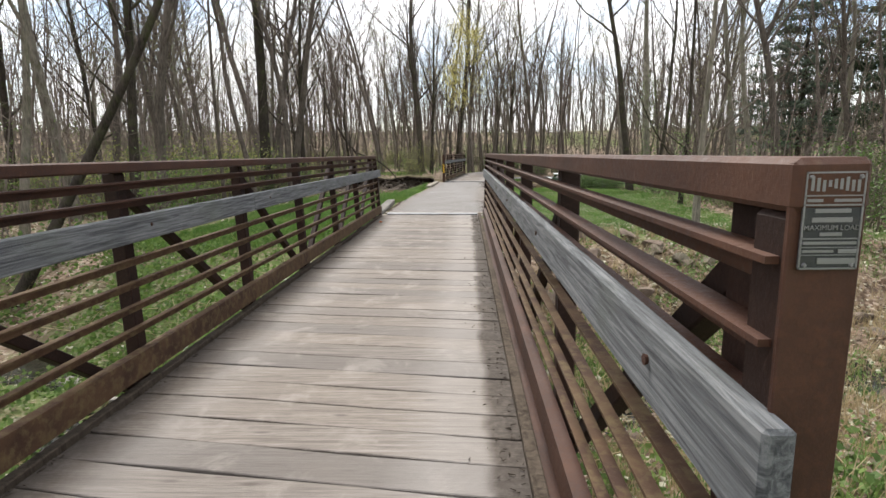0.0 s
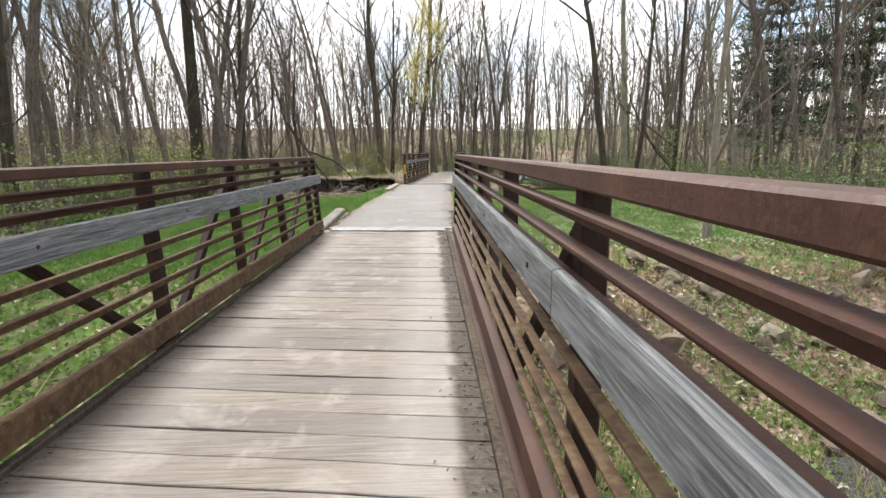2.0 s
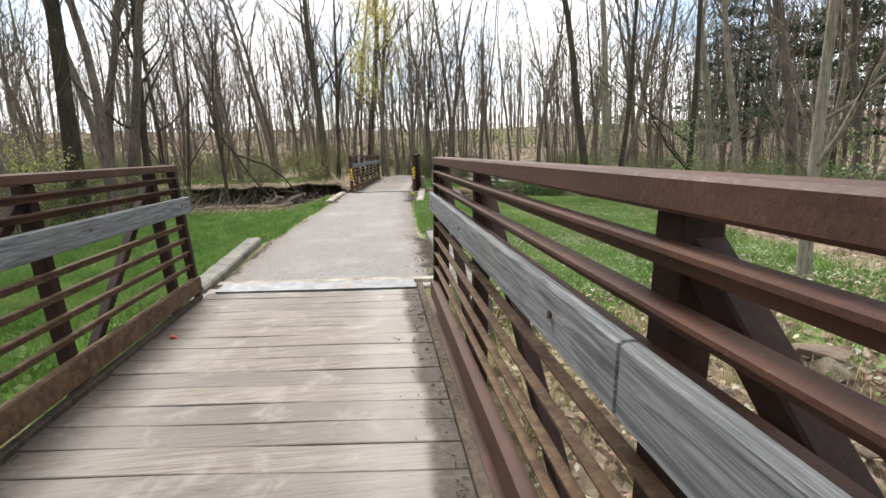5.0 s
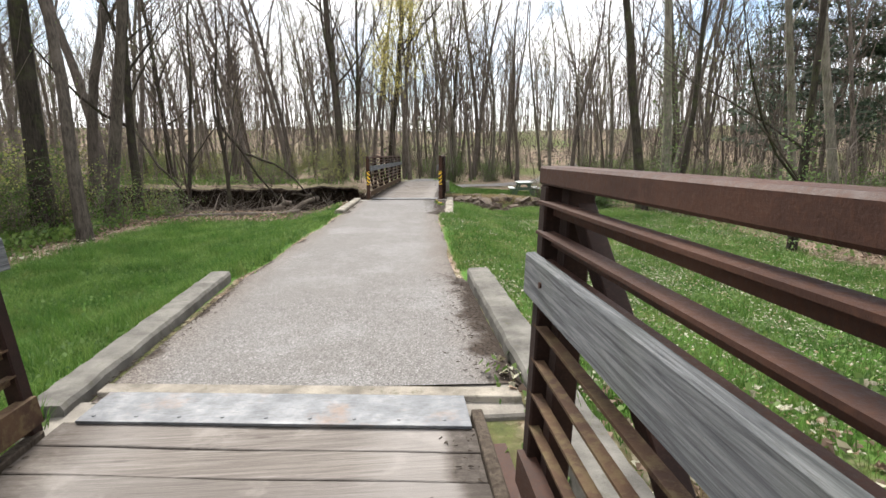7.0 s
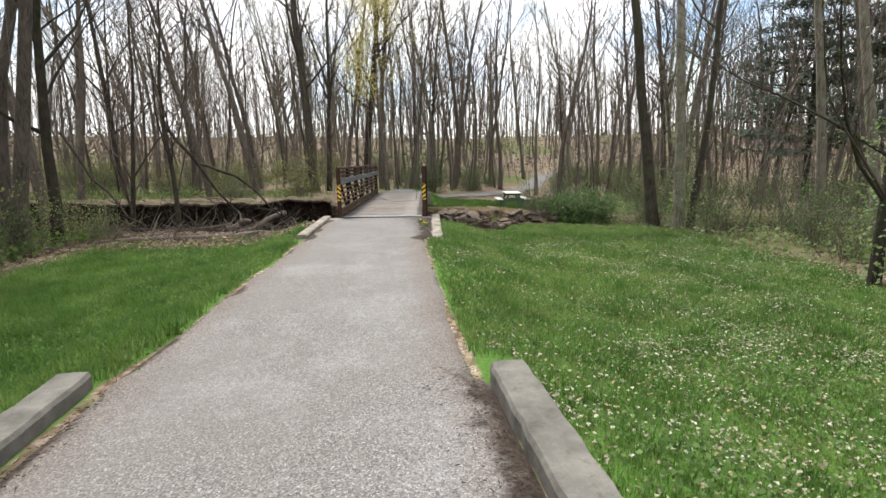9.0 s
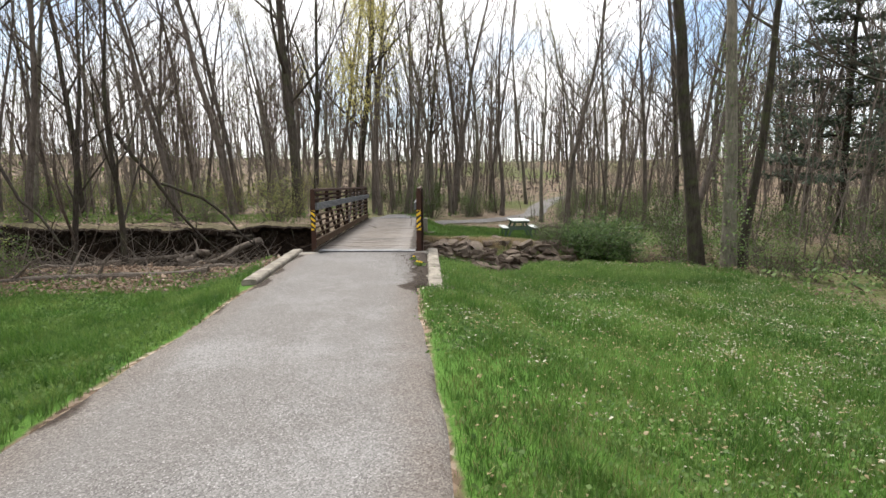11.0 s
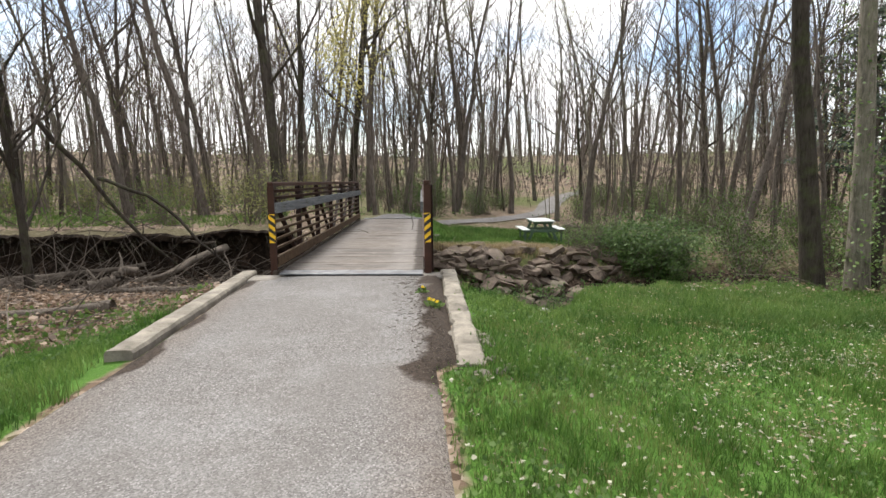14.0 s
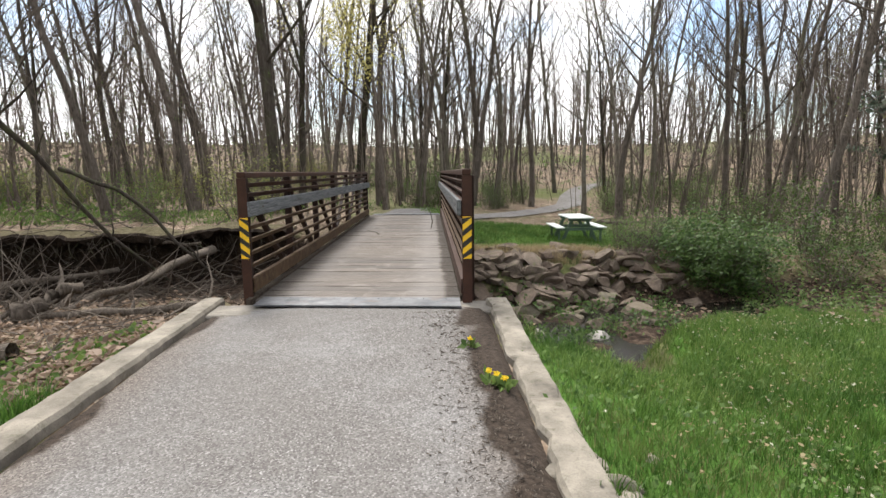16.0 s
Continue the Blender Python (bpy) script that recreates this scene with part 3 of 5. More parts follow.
def far_trail():
    """The trail past the second bridge, bending away through the wood."""
    mid = [(1.9, 38.4), (2.6, 41.5), (5.0, 45.0), (9.0, 48.6), (12.6, 52.5), (14.4, 57.0), (17.0, 62.0), (22.0, 67.0)]
    pts = []
    for a, b in zip(mid, mid[1:]):
        for s in range(5):
            pts.append(Vector(a).lerp(Vector(b), s / 5))
    verts, faces = [], []
    for i, p in enumerate(pts):
        d = (pts[min(i + 1, len(pts) - 1)] - pts[max(i - 1, 0)]).normalized()
        side = Vector((d.y, -d.x))
        for k in range(5):
            q = p + side * (k / 2 - 1) * 0.8
            verts.append((q.x, q.y, max(ground_z(q.x, q.y) + 0.05, -0.03 if q.y < 39.6 else -9)))
    for i in range(len(pts) - 1):
        for k in range(4):
            a = i * 5 + k
            faces.append((a, a + 1, a + 6, a + 5))
    tagged(smooth(part("trail", (verts, faces), GRAVEL)), "narrow pale gravel trail bending away into the wood", "path", kind="structure")


far_trail()


def cut_bank():
    """The undercut earth bank of the second stream, with a mat of roots hanging over."""
    verts, faces, slots = [], [], []
    n, rows = 180, 9
    for i in range(n + 1):
        x = -16.0 + 14.6 * i / n
        edge = 36.5 + 0.8 * math.sin(x * 0.35 + 1.0)
        t = smoothstep(-1.5, 1.0, x)
        edge = edge * (1 - t) + 33.6 * t
        top = ground_z(x, edge + 1.2) + 0.03
        over = (0.55 + 0.55 * fbm(x, 2.0, 0.9) + 0.30 * fbm(x, 7.0, 3.1)) * smoothstep(0.0, 1.4, -1.4 - x + 0.6)
        thick = 0.20 + 0.14 * fbm(x, 4.0, 1.9) + 0.10 * fbm(x, 1.0, 5.0)
        top += 0.07 * fbm(x, 6.0, 1.1) + 0.04 * fbm(x, 8.0, 4.0)
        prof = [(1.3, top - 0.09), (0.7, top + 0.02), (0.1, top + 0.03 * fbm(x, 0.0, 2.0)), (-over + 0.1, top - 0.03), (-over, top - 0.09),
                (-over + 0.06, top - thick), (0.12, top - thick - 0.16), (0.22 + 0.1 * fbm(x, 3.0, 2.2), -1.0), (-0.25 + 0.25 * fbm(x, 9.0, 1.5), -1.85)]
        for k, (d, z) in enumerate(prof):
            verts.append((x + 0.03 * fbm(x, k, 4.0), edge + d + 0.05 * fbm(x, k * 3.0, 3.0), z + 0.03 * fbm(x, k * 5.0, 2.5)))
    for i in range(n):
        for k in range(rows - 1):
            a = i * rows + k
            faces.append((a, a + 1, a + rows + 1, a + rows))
            # lip front, underside and face get the soil with shade in its colour
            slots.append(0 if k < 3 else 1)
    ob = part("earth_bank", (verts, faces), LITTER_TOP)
    ob.data.materials.append(SHADED_SOIL)
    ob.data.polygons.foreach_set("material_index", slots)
    tagged(ob, "undercut earth bank, soil coloured dark with shade, with a lip of roots and turf", "bank", kind="structure")


cut_bank()


# ---- bridges ----
RAILS = (1.262, 1.156, 0.80, 0.66, 0.52, 0.38)


def angle_iron(z, y0, y1, side, out):
    """A rail of angle section on the inner face of the posts."""
    i, o = side * ((1.135 if z > 1 else 1.152) + out), side * (1.190 + out)
    pts = [(o, z), (i, z), (i, z - 0.010), (o - side * 0.008, z - 0.010), (o - side * 0.008, z - 0.050), (o, z - 0.050)]
    return profile_y(pts, y0, y1)


def build_bridge(label, base, deck, left_posts, right_posts, outs=(0.0, 0.0), tails=(0.17, 0.17), skew=0.0, plaque=False, markers=False, group="footbridges"):
    rnd = random.Random(5)
    root = tagged(new("footbridge"), label, "bridge", group=group)
    root.matrix_basis = base
    post_mesh = None
    for side, posts, out, tail in ((-1, left_posts, outs[0], tails[0]), (1, right_posts, outs[1], tails[1])):
        y0, y1 = posts[0] - 0.17, posts[-1] + tail
        xs = sorted((side * (1.19 + out), side * (1.29 + out)))
        # top rail: a box tube lying on the posts
        xt = sorted((side * (1.148 + out), side * (1.236 + out)))
        part("top_rail", box(*xt, y0 - 0.02, y1 + 0.02, RAIL - 0.064, RAIL, 0.008), STEEL, root, "rust-brown square steel top rail")
        for k, z in enumerate(RAILS):
            part("rail", angle_iron(z, y0 + 0.004, y1 - 0.03, side, out), STEEL if k < 2 else LICHEN, root)
        # posts
        for y in posts:
            if post_mesh is None:
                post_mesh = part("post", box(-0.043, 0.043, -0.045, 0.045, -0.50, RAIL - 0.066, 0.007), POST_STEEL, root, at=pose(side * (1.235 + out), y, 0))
            else:
                again(post_mesh, pose(side * (1.235 + out), y, 0), root)
        for y, low in ((y0 + 0.03, -0.50), (y1 - 0.03, 0.02)):
            # end frame: a tube that closes the rails
            xe = sorted((side * (1.152 + out), side * (1.232 + out)))
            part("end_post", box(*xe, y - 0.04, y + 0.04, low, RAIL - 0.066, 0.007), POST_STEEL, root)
        # diagonals run down towards mid-span
        mid = (posts[0] + posts[-1]) / 2
        for a, b in zip(posts, posts[1:]):
            top, bot = (a, b) if (a + b) / 2 < mid else (b, a)
            d = Vector((0, bot - top, -0.08 - (RAIL - 0.12)))
            q = Vector((0, 0, 1)).rotation_difference(d.normalized()).to_matrix().to_4x4()
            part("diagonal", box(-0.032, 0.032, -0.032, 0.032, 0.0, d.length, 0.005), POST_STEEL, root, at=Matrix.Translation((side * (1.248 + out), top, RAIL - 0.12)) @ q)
        # wooden rub rail in butted lengths, on a steel ledge
        yy, xw = y0 - 0.02, sorted((side * (1.092 + out * 1.3), side * (1.133 + out * 1.3)))
        cuts = [y0 - 0.06] + [posts[k] for k in (2, 4)] + [y1 + 0.03]
        for a, b in zip(cuts, cuts[1:]):
            part("rub_rail_board", box(*xw, a + 0.002, b - 0.002, 0.908, 1.066, 0.006), RUB, root, "grey weathered timber rub rail")
            for yb in np.arange(a + 0.4, b - 0.2, 1.66):
                bm = bmesh.new()
                bmesh.ops.create_cone(bm, cap_ends=True, segments=8, radius1=0.012, radius2=0.009, depth=0.008)
                part("bolt", bm, STEEL, root, at=pose(side * (1.089 + out * 1.3), yb, 0.995, 0, 90, 0))
        part("rail_ledge", box(*sorted((side * (1.136 + out * 1.3), side * (1.189 + out))), y0 + 0.03, y1 - 0.03, 1.048, 1.056), STEEL, root)
        # toe channel
        i, o = side * (1.125 + out), side * (1.189 + out)
        pts = [(i, 0.235), (i, 0.085), (o, 0.085), (o, 0.095), (i + side * 0.010, 0.095), (i + side * 0.010, 0.225), (o, 0.225), (o, 0.235)]
        part("toe_channel", profile_y(pts, y0 + 0.01, y1 - 0.01), LICHEN if side < 0 else STEEL, root, "rust-brown steel toe channel")
        # edge timber beside the deck and the lower chord
        part("edge_timber", box(*sorted((side * 1.118, side * 1.180)), deck[0], deck[1], -0.06, 0.035, 0.006), EDGE, root, "dirty brown edge timber")
        part("edge_ledge", box(*sorted((side * 1.182, side * (1.190 + out))), deck[0], deck[1], -0.10, -0.07), STEEL, root)
        part("bottom_chord", box(*sorted((side * (1.192 + out), side * (1.292 + out))), y0, y1, -0.62, -0.50, 0.006), STEEL, root)
    for y in left_posts[1:-1]:
        part("floor_beam", box(-1.19, 1.19, y - 0.04, y + 0.04, -0.34, -0.20), STEEL, root)
    for x in (-0.7, 0.0, 0.7):
        part("stringer", box(x - 0.03, x + 0.03, deck[0], deck[1], -0.195, -0.062), STEEL, root)
    if plaque:
        y = right_posts[0] - 0.172
        build_plaque(root, y, outs[1])
        part("end_face", box(1.149 + outs[1], 1.235 + outs[1], y - 0.012, y - 0.002, -0.50, RAIL - 0.004, 0.002), STEEL, root)
    if markers:
        for side, y, out in ((-1, left_posts[0] - 0.115, outs[0]), (1, right_posts[0] - 0.115, outs[1])):
            build_marker(root, side, y, out)
            part("end_face", box(*sorted((side * (1.142 + out), side * (1.244 + out))), y - 0.066, y - 0.054, -0.05, RAIL - 0.065, 0.002), STEEL, root)
    # planks
    metal = PLATE
    for y, lo in ((deck[0] - 0.32, 0), (deck[1] - 0.03, 1)):
        bm = box(-1.03, 1.10, y, y + 0.36, 0.012, 0.027)
        for v in bm.verts:
            v.co.y -= skew * v.co.x
        pl = part("threshold_plate", bm, metal, root, "dull grey steel threshold plate")
        for kx in range(9):
            bm = bmesh.new()
            bmesh.ops.create_uvsphere(bm, u_segments=6, v_segments=4, radius=0.012)
            for v in bm.verts:
                v.co.z *= 0.4
            part("rivet", bm, metal, pl, at=pose(-0.96 + 0.24 * kx, y + (0.30 if lo == 0 else 0.06) - skew * (-0.96 + 0.24 * kx), 0.028))
    n = int((deck[1] - deck[0]) / 0.236)
    w = (deck[1] - deck[0]) / n
    meshes = []
    for k in range(6):
        bm = bmesh.new()
        cols = 6
        gap = 0.0015 + 0.003 * rnd.random()
        e0, e1 = -1.112 - 0.004 * rnd.random(), 1.112 + 0.004 * rnd.random()
        cup = rnd.uniform(-0.002, 0.003)
        rows = []
        for i in range(cols + 1):
            x = e0 + (e1 - e0) * i / cols
            sag = 0.003 * math.sin(i * 1.3 + k)
            prof = [(-w / 2 + gap, -0.055), (-w / 2 + gap, -0.004 + sag), (-w / 2 + gap + 0.005, sag), (0, cup + sag), (w / 2 - gap - 0.005, sag), (w / 2 - gap, -0.004 + sag), (w / 2 - gap, -0.055)]
            rows.append([bm.verts.new((x, py - skew * x + 0.004 * math.sin(k + 1.7 * i), pz)) for py, pz in prof])
        for r0, r1 in zip(rows, rows[1:]):
            for q in range(6):
                bm.faces.new((r0[q], r1[q], r1[q + 1], r0[q + 1]))
        bm.faces.new(rows[0][::-1])
        bm.faces.new(rows[-1])
        bmesh.ops.recalc_face_normals(bm, faces=bm.faces)
        me = bpy.data.meshes.new("deck_plank")
        bm.to_mesh(me)
        bm.free()
        me.materials.append(PLANK)
        meshes.append(me)
    for k in range(n):
        o = new("deck_plank", meshes[rnd.randrange(6)])
        o.parent = root
        o.matrix_basis = pose(0, deck[0] + (k + 0.5) * w, rnd.uniform(-0.003, 0.003), rnd.uniform(-0.5, 0.5), 0, rnd.uniform(-0.15, 0.15))
    return root


def build_plaque(root, y, out):
    dark = mat_plain("plaque_black_paint", (0.035, 0.037, 0.040), 0.45, 0.3, (0.10, 0.09, 0.08))
    light = mat_plain("plaque_bare_metal", (0.20, 0.20, 0.205), 0.45, 0.6, (0.2, 0.18, 0.16))
    f = y - 0.014
    x0, x1, z0, z1 = 1.158, 1.292, 1.125, 1.352
    plate = part("plaque", box(x0, x1, f - 0.006, f, z0, z1, 0.002), dark, root, "black and silver metal builder's plaque", Matrix.Translation((1.193 + out - 0.5 * 1.225, 0.5 * f, 1.364 - 0.5 * 1.352)) @ Matrix.Diagonal((0.5, 0.5, 0.5, 1)))
    t = f - 0.008
    for a, b, c, d in ((x0, x1, z1 - 0.004, z1), (x0, x1, z0, z0 + 0.004), (x0, x0 + 0.004, z0, z1), (x1 - 0.004, x1, z0, z1),
                       (x0, x1, 1.296, 1.299), (x0, x1, 1.274, 1.278), (x0, x1, 1.196, 1.199), (x0, x1, 1.176, 1.178), (x0, x1, 1.158, 1.160)):
        part("plaque_line", box(a, b, t - 0.001, t + 0.003, c, d), light, plate)
    for a, b, c, d in ((1.225, 1.285, 1.283, 1.290), (1.165, 1.20, 1.283, 1.290), (1.185, 1.265, 1.258, 1.267), (1.18, 1.27, 1.236, 1.247),
                       (1.20, 1.25, 1.204, 1.212), (1.165, 1.285, 1.184, 1.191), (1.165, 1.235, 1.165, 1.171), (1.245, 1.287, 1.163, 1.173), (1.20, 1.287, 1.138, 1.152)):
        part("plaque_bar", box(a, b, t - 0.001, t + 0.003, c, d), light, plate)
    rnd = random.Random(8)
    for k in range(9):
        x = 1.170 + k * 0.0128
        part("plaque_ornament", box(x, x + 0.007, t - 0.001, t + 0.003, 1.306 + rnd.random() * 0.012, 1.330 + rnd.random() * 0.012), light, plate)
    cu = bpy.data.curves.new("plaque_word", "FONT")
    cu.body, cu.size, cu.extrude, cu.align_x, cu.align_y = "MAXIMUM LOAD", 0.0165, 0.001, "CENTER", "CENTER"
    word = new("plaque_word", cu)
    word.data.materials.append(light)
    word.parent = plate
    word.matrix_basis = pose(1.226, t - 0.001, 1.223, 90, 0, 0)
    for x, z in ((x0 + 0.012, z1 - 0.012), (x1 - 0.012, z1 - 0.012), (x0 + 0.014, z0 + 0.010), (x1 - 0.014, z0 + 0.010)):
        bm = bmesh.new()
        bmesh.ops.create_cone(bm, cap_ends=True, segments=10, radius1=0.006, radius2=0.004, depth=0.005)
        part("plaque_screw", bm, light, plate, at=pose(x, t - 0.002, z, 90, 0, 0))


def build_marker(root, side, y, out):
    """The yellow and black hazard panel on an end post."""
    def get(name, col):
        return bpy.data.materials.get(name) or mat_plain(name, col, 0.45, 0.0, (0.14, 0.11, 0.05))
    yel, blk = get("hazard_yellow", (0.80, 0.48, 0.015)), get("hazard_black", (0.020, 0.018, 0.016))
    x0, x1 = sorted((side * (1.146 + out), side * (1.240 + out)))
    z0, z1, f = 0.455, 0.895, y - 0.070
    plate = part("hazard_panel", box(x0, x1, f - 0.003, f, z0, z1), yel, root, "yellow and black striped hazard panel")
    # slanting stripes, cut to the panel's edges
    h, rise = 0.062, 0.075
    z = z0 - 0.02
    while z < z1:
        pts = []
        for x, dz in ((x0, 0 if side > 0 else rise), (x1, rise if side > 0 else 0)):
            pts.append((x, dz))
        bm = bmesh.new()
        lo = [(x, min(max(z + d, z0), z1)) for x, d in pts]
        hi = [(x, min(max(z + d + h, z0), z1)) for x, d in pts]
        ring = [bm.verts.new((x, f - 0.0045, zz)) for x, zz in (lo[0], lo[1], hi[1], hi[0])]
        if max(p[1] for p in hi) - min(p[1] for p in lo) > 0.01:
            bm.faces.new(ring)
            g = bmesh.ops.extrude_face_region(bm, geom=list(bm.faces))
            for v in g["geom"]:
                if isinstance(v, bmesh.types.BMVert):
                    v.co.y += 0.0035
            bmesh.ops.recalc_face_normals(bm, faces=bm.faces)
            part("stripe", bm, blk, plate)
        else:
            bm.free()
        z += 0.125


L1 = [1.14 + 1.74 * k for k in range(7)]
R1 = [0.59, 2.22, 3.97, 5.62, 7.37, 9.38, 11.14]
first_bridge = build_bridge("rust-brown steel truss footbridge with grey plank deck and builder's plaque", pose(0, 0, 0), (0.20, 12.06), L1, R1, (0.0, 0.085), (0.46, 0.16), 0.13, plaque=True)
build_bridge("rust-brown steel truss footbridge with hazard panels over a stony stream", B2, (-0.05, B2_LEN), [0.24 + 1.80 * k for k in range(7)], [0.0 + 1.80 * k for k in range(7)], (-0.01, -0.01), (0.17, 0.17), 0.10, markers=True)


def rack(root):
    """The first bridge's trusses lean outwards towards its far end."""
    for o in list(root.children):
        if o.name.split(".")[0] not in ("top_rail", "rail", "post", "end_post", "diagonal", "rub_rail_board", "bolt", "rail_ledge", "toe_channel"):
            continue
        if o.data.users > 1:
            o.data = o.data.copy()
        back = o.matrix_basis.inverted()
        for v in o.data.vertices:
            p = o.matrix_basis @ v.co
            f = max(0.0, (p.y - 1.5) / 10.0) * (p.z - 0.35)
            p.x += (0.020 if p.x > 0 else -0.030) * f
            p.y -= 0.12 * f
            v.co = back @ p


rack(first_bridge)


# ---- kerbs and abutments ----
def kerb(a, b, width, tops, low, label, broken=False, seed=1, mat_=None):
    rnd = random.Random(seed)
    a, b = Vector(a), Vector(b)
    d = (b - a).normalized()
    s = Vector((d.y, -d.x))
    n = int((b - a).length / 0.12)
    verts, faces = [], []
    for i in range(n + 1):
        p = a.lerp(b, i / n)
        top = tops[0] + (tops[1] - tops[0]) * i / n
        jl, jr = rnd.uniform(-0.008, 0.008), rnd.uniform(-0.008, 0.008)
        chip = rnd.uniform(0.0, 0.05) if broken and rnd.random() < 0.35 else 0.0
        dz = rnd.uniform(-0.005, 0.003) - (0.03 if broken and rnd.random() < 0.12 else 0)
        prof = [(0 + jl, low), (0 + jl + chip, top - 0.03), (0.018 + jl + chip, top + dz), (width * 0.5, top + 0.004 + dz), (width - 0.018 + jr, top + dz), (width + jr, top - 0.03), (width + jr, low)]
        for x, z in prof:
            q = p + s * x
            verts.append((q.x, q.y, z))
    w = 7
    for i in range(n):
        for k in range(w - 1):
            faces.append((i * w + k, (i + 1) * w + k, (i + 1) * w + k + 1, i * w + k + 1))
    faces.append(tuple(range(w)))
    faces.append(tuple(n * w + k for k in range(w))[::-1])
    ob = part("kerb", (verts, faces), mat_ or KERB)
    bm = bmesh.new()
    bm.from_mesh(ob.data)
    bmesh.ops.recalc_face_normals(bm, faces=bm.faces)
    bm.to_mesh(ob.data)
    bm.free()
    return tagged(ob, label, "kerb", group="concrete kerbs")


kerb((-1.42, 12.30), (-1.555, 15.80), 0.24, (0.05, 0.065), -0.5, "weathered concrete kerb beside the gravel path", seed=1)
kerb((1.50, 11.20), (1.51, 15.42), 0.27, (0.05, 0.10), -1.0, "grey weathered concrete kerb with mossy foot", seed=2)
kerb((-0.955, 23.15), (-0.775, 27.05), 0.225, (0.036, 0.036), -0.5, "pale weathered concrete kerb beside the gravel path", seed=3, mat_=KERB_PALE)
kerb((1.84, 22.55), (2.215, 26.45), 0.225, (0.0, 0.055), -1.3, "cracked and crumbling pale concrete kerb", broken=True, seed=4, mat_=KERB_PALE)


def abutment(m, label):
    bm = box(-1.75, 1.75, -0.45, 0.0, -1.7, -0.63, 0.02)
    box(-1.45, 1.45, -0.45, -0.02, -0.63, -0.016, 0.015, bm)
    tagged(part("abutment", bm, CONCRETE, at=m), label, "abutment", group="bridge abutments")


def sill(x0, x1, y, width, skew, label):
    """A pale concrete strip between a threshold plate and the gravel."""
    bm = box(x0, x1, y, y + width, -0.20, 0.024, 0.006)
    for v in bm.verts:
        v.co.y -= skew * v.co.x
    tagged(part("sill", bm, KERB_PALE), label, "sill")


sill(-1.12, 1.44, 12.392, 0.13, 0.13, "pale worn concrete sill beside a steel threshold plate")
abutment(pose(0, 12.52, 0), "rough grey concrete bridge abutment")
abutment(pose(0.1, 0.34, 0), "rough grey concrete bridge abutment")
abutment(B2 @ pose(0, -0.07, 0), "rough grey concrete bridge abutment")
abutment(B2 @ pose(0, B2_LEN + 0.47, 0), "rough grey concrete bridge abutment")


# ---- trees ----
def tree_meshes(seed, h, r, first=0.35, limbs=13, lean=(0, 0), wobble=0.06, spreadout=0.32, low=0, fork=0.0):
    """Trunk, branches, and the twig ends, as stores of verts and faces."""
    rnd = random.Random(seed)
    trunk, crown, ends = ([], []), ([], []), []
    line = bend(rnd, (0, 0, -0.35), (lean[0], lean[1], 1), h, 11, wobble, 0.05)
    rad = [r * (1.32 if i == 0 else 1.0) * (1 - 0.86 * (i / 11)) for i in range(12)]
    rad[1] = max(rad[1], r * 0.98)
    tube(trunk, line, rad, 9)
    def branch(start, way, length, rr, level):
        steps = 5 if level == 0 else 3
        pts = bend(rnd, start, way, length, steps, 0.20 if level == 0 else 0.26, 0.10)
        tube(trunk if level == 0 and rr > 0.03 else crown, pts, [max(rr * (1 - 0.85 * i / steps), 0.0035) for i in range(steps + 1)], 5 if level == 0 else 3)
        if level >= 2:
            ends.append(pts[-1])
            ends.append(pts[1])
            return
        for k in range(5 if level == 0 else 4):
            f = rnd.uniform(0.25, 1.0)
            i = min(int(f * steps), steps - 1)
            p = pts[i].lerp(pts[i + 1], f * steps - i)
            d = (pts[i + 1] - pts[i]).normalized()
            side = Vector((rnd.uniform(-1, 1), rnd.uniform(-1, 1), rnd.uniform(-0.2, 0.9)))
            branch(p, d + side * 0.9, length * rnd.uniform(0.3, 0.55), rr * 0.42, level + 1)
    for k in range(limbs):
        f = first + (0.97 - first) * (k + rnd.random()) / limbs
        if k < low:
            f = rnd.uniform(0.12, first)
        i = min(int(f * 11), 10)
        p = line[i].lerp(line[i + 1], f * 11 - i)
        a = rnd.uniform(0, 2 * math.pi)
        way = Vector((math.cos(a), math.sin(a), rnd.uniform(0.5, 1.5)))
        branch(p, way, h * spreadout * (1.12 - f) * rnd.uniform(0.6, 1.2) + 0.7, rad[i] * rnd.uniform(0.28, 0.55), 0)
    if fork:
        i = int(fork * 11)
        branch(line[i], (rnd.uniform(-0.5, 0.5), rnd.uniform(-0.5, 0.5), 1), h * 0.5, rad[i] * 0.7, 0)
    return trunk, crown, ends


def leaves_for(ends, count, size, seed, spreadr=0.35):
    rnd = random.Random(seed)
    st = ([], [])
    for p in ends:
        for _ in range(count):
            leaf_quad(st, p + Vector((rnd.gauss(0, spreadr), rnd.gauss(0, spreadr), rnd.gauss(0, spreadr))), size * rnd.uniform(0.6, 1.3), rnd)
    return st


def tree_thing(store, bark, label, leafmat=None, leaf_count=0, leaf_size=0.05, group="woodland trees", seed=1, name="tree"):
    trunk, crown, ends = store
    root = tagged(new(name), label, "tree", group=group)
    smooth(part("trunk", trunk, bark, root))
    part("crown", crown, TWIG, root)
    if leafmat:
        part("foliage", leaves_for(ends, leaf_count, leaf_size, seed), leafmat, root)
    return root


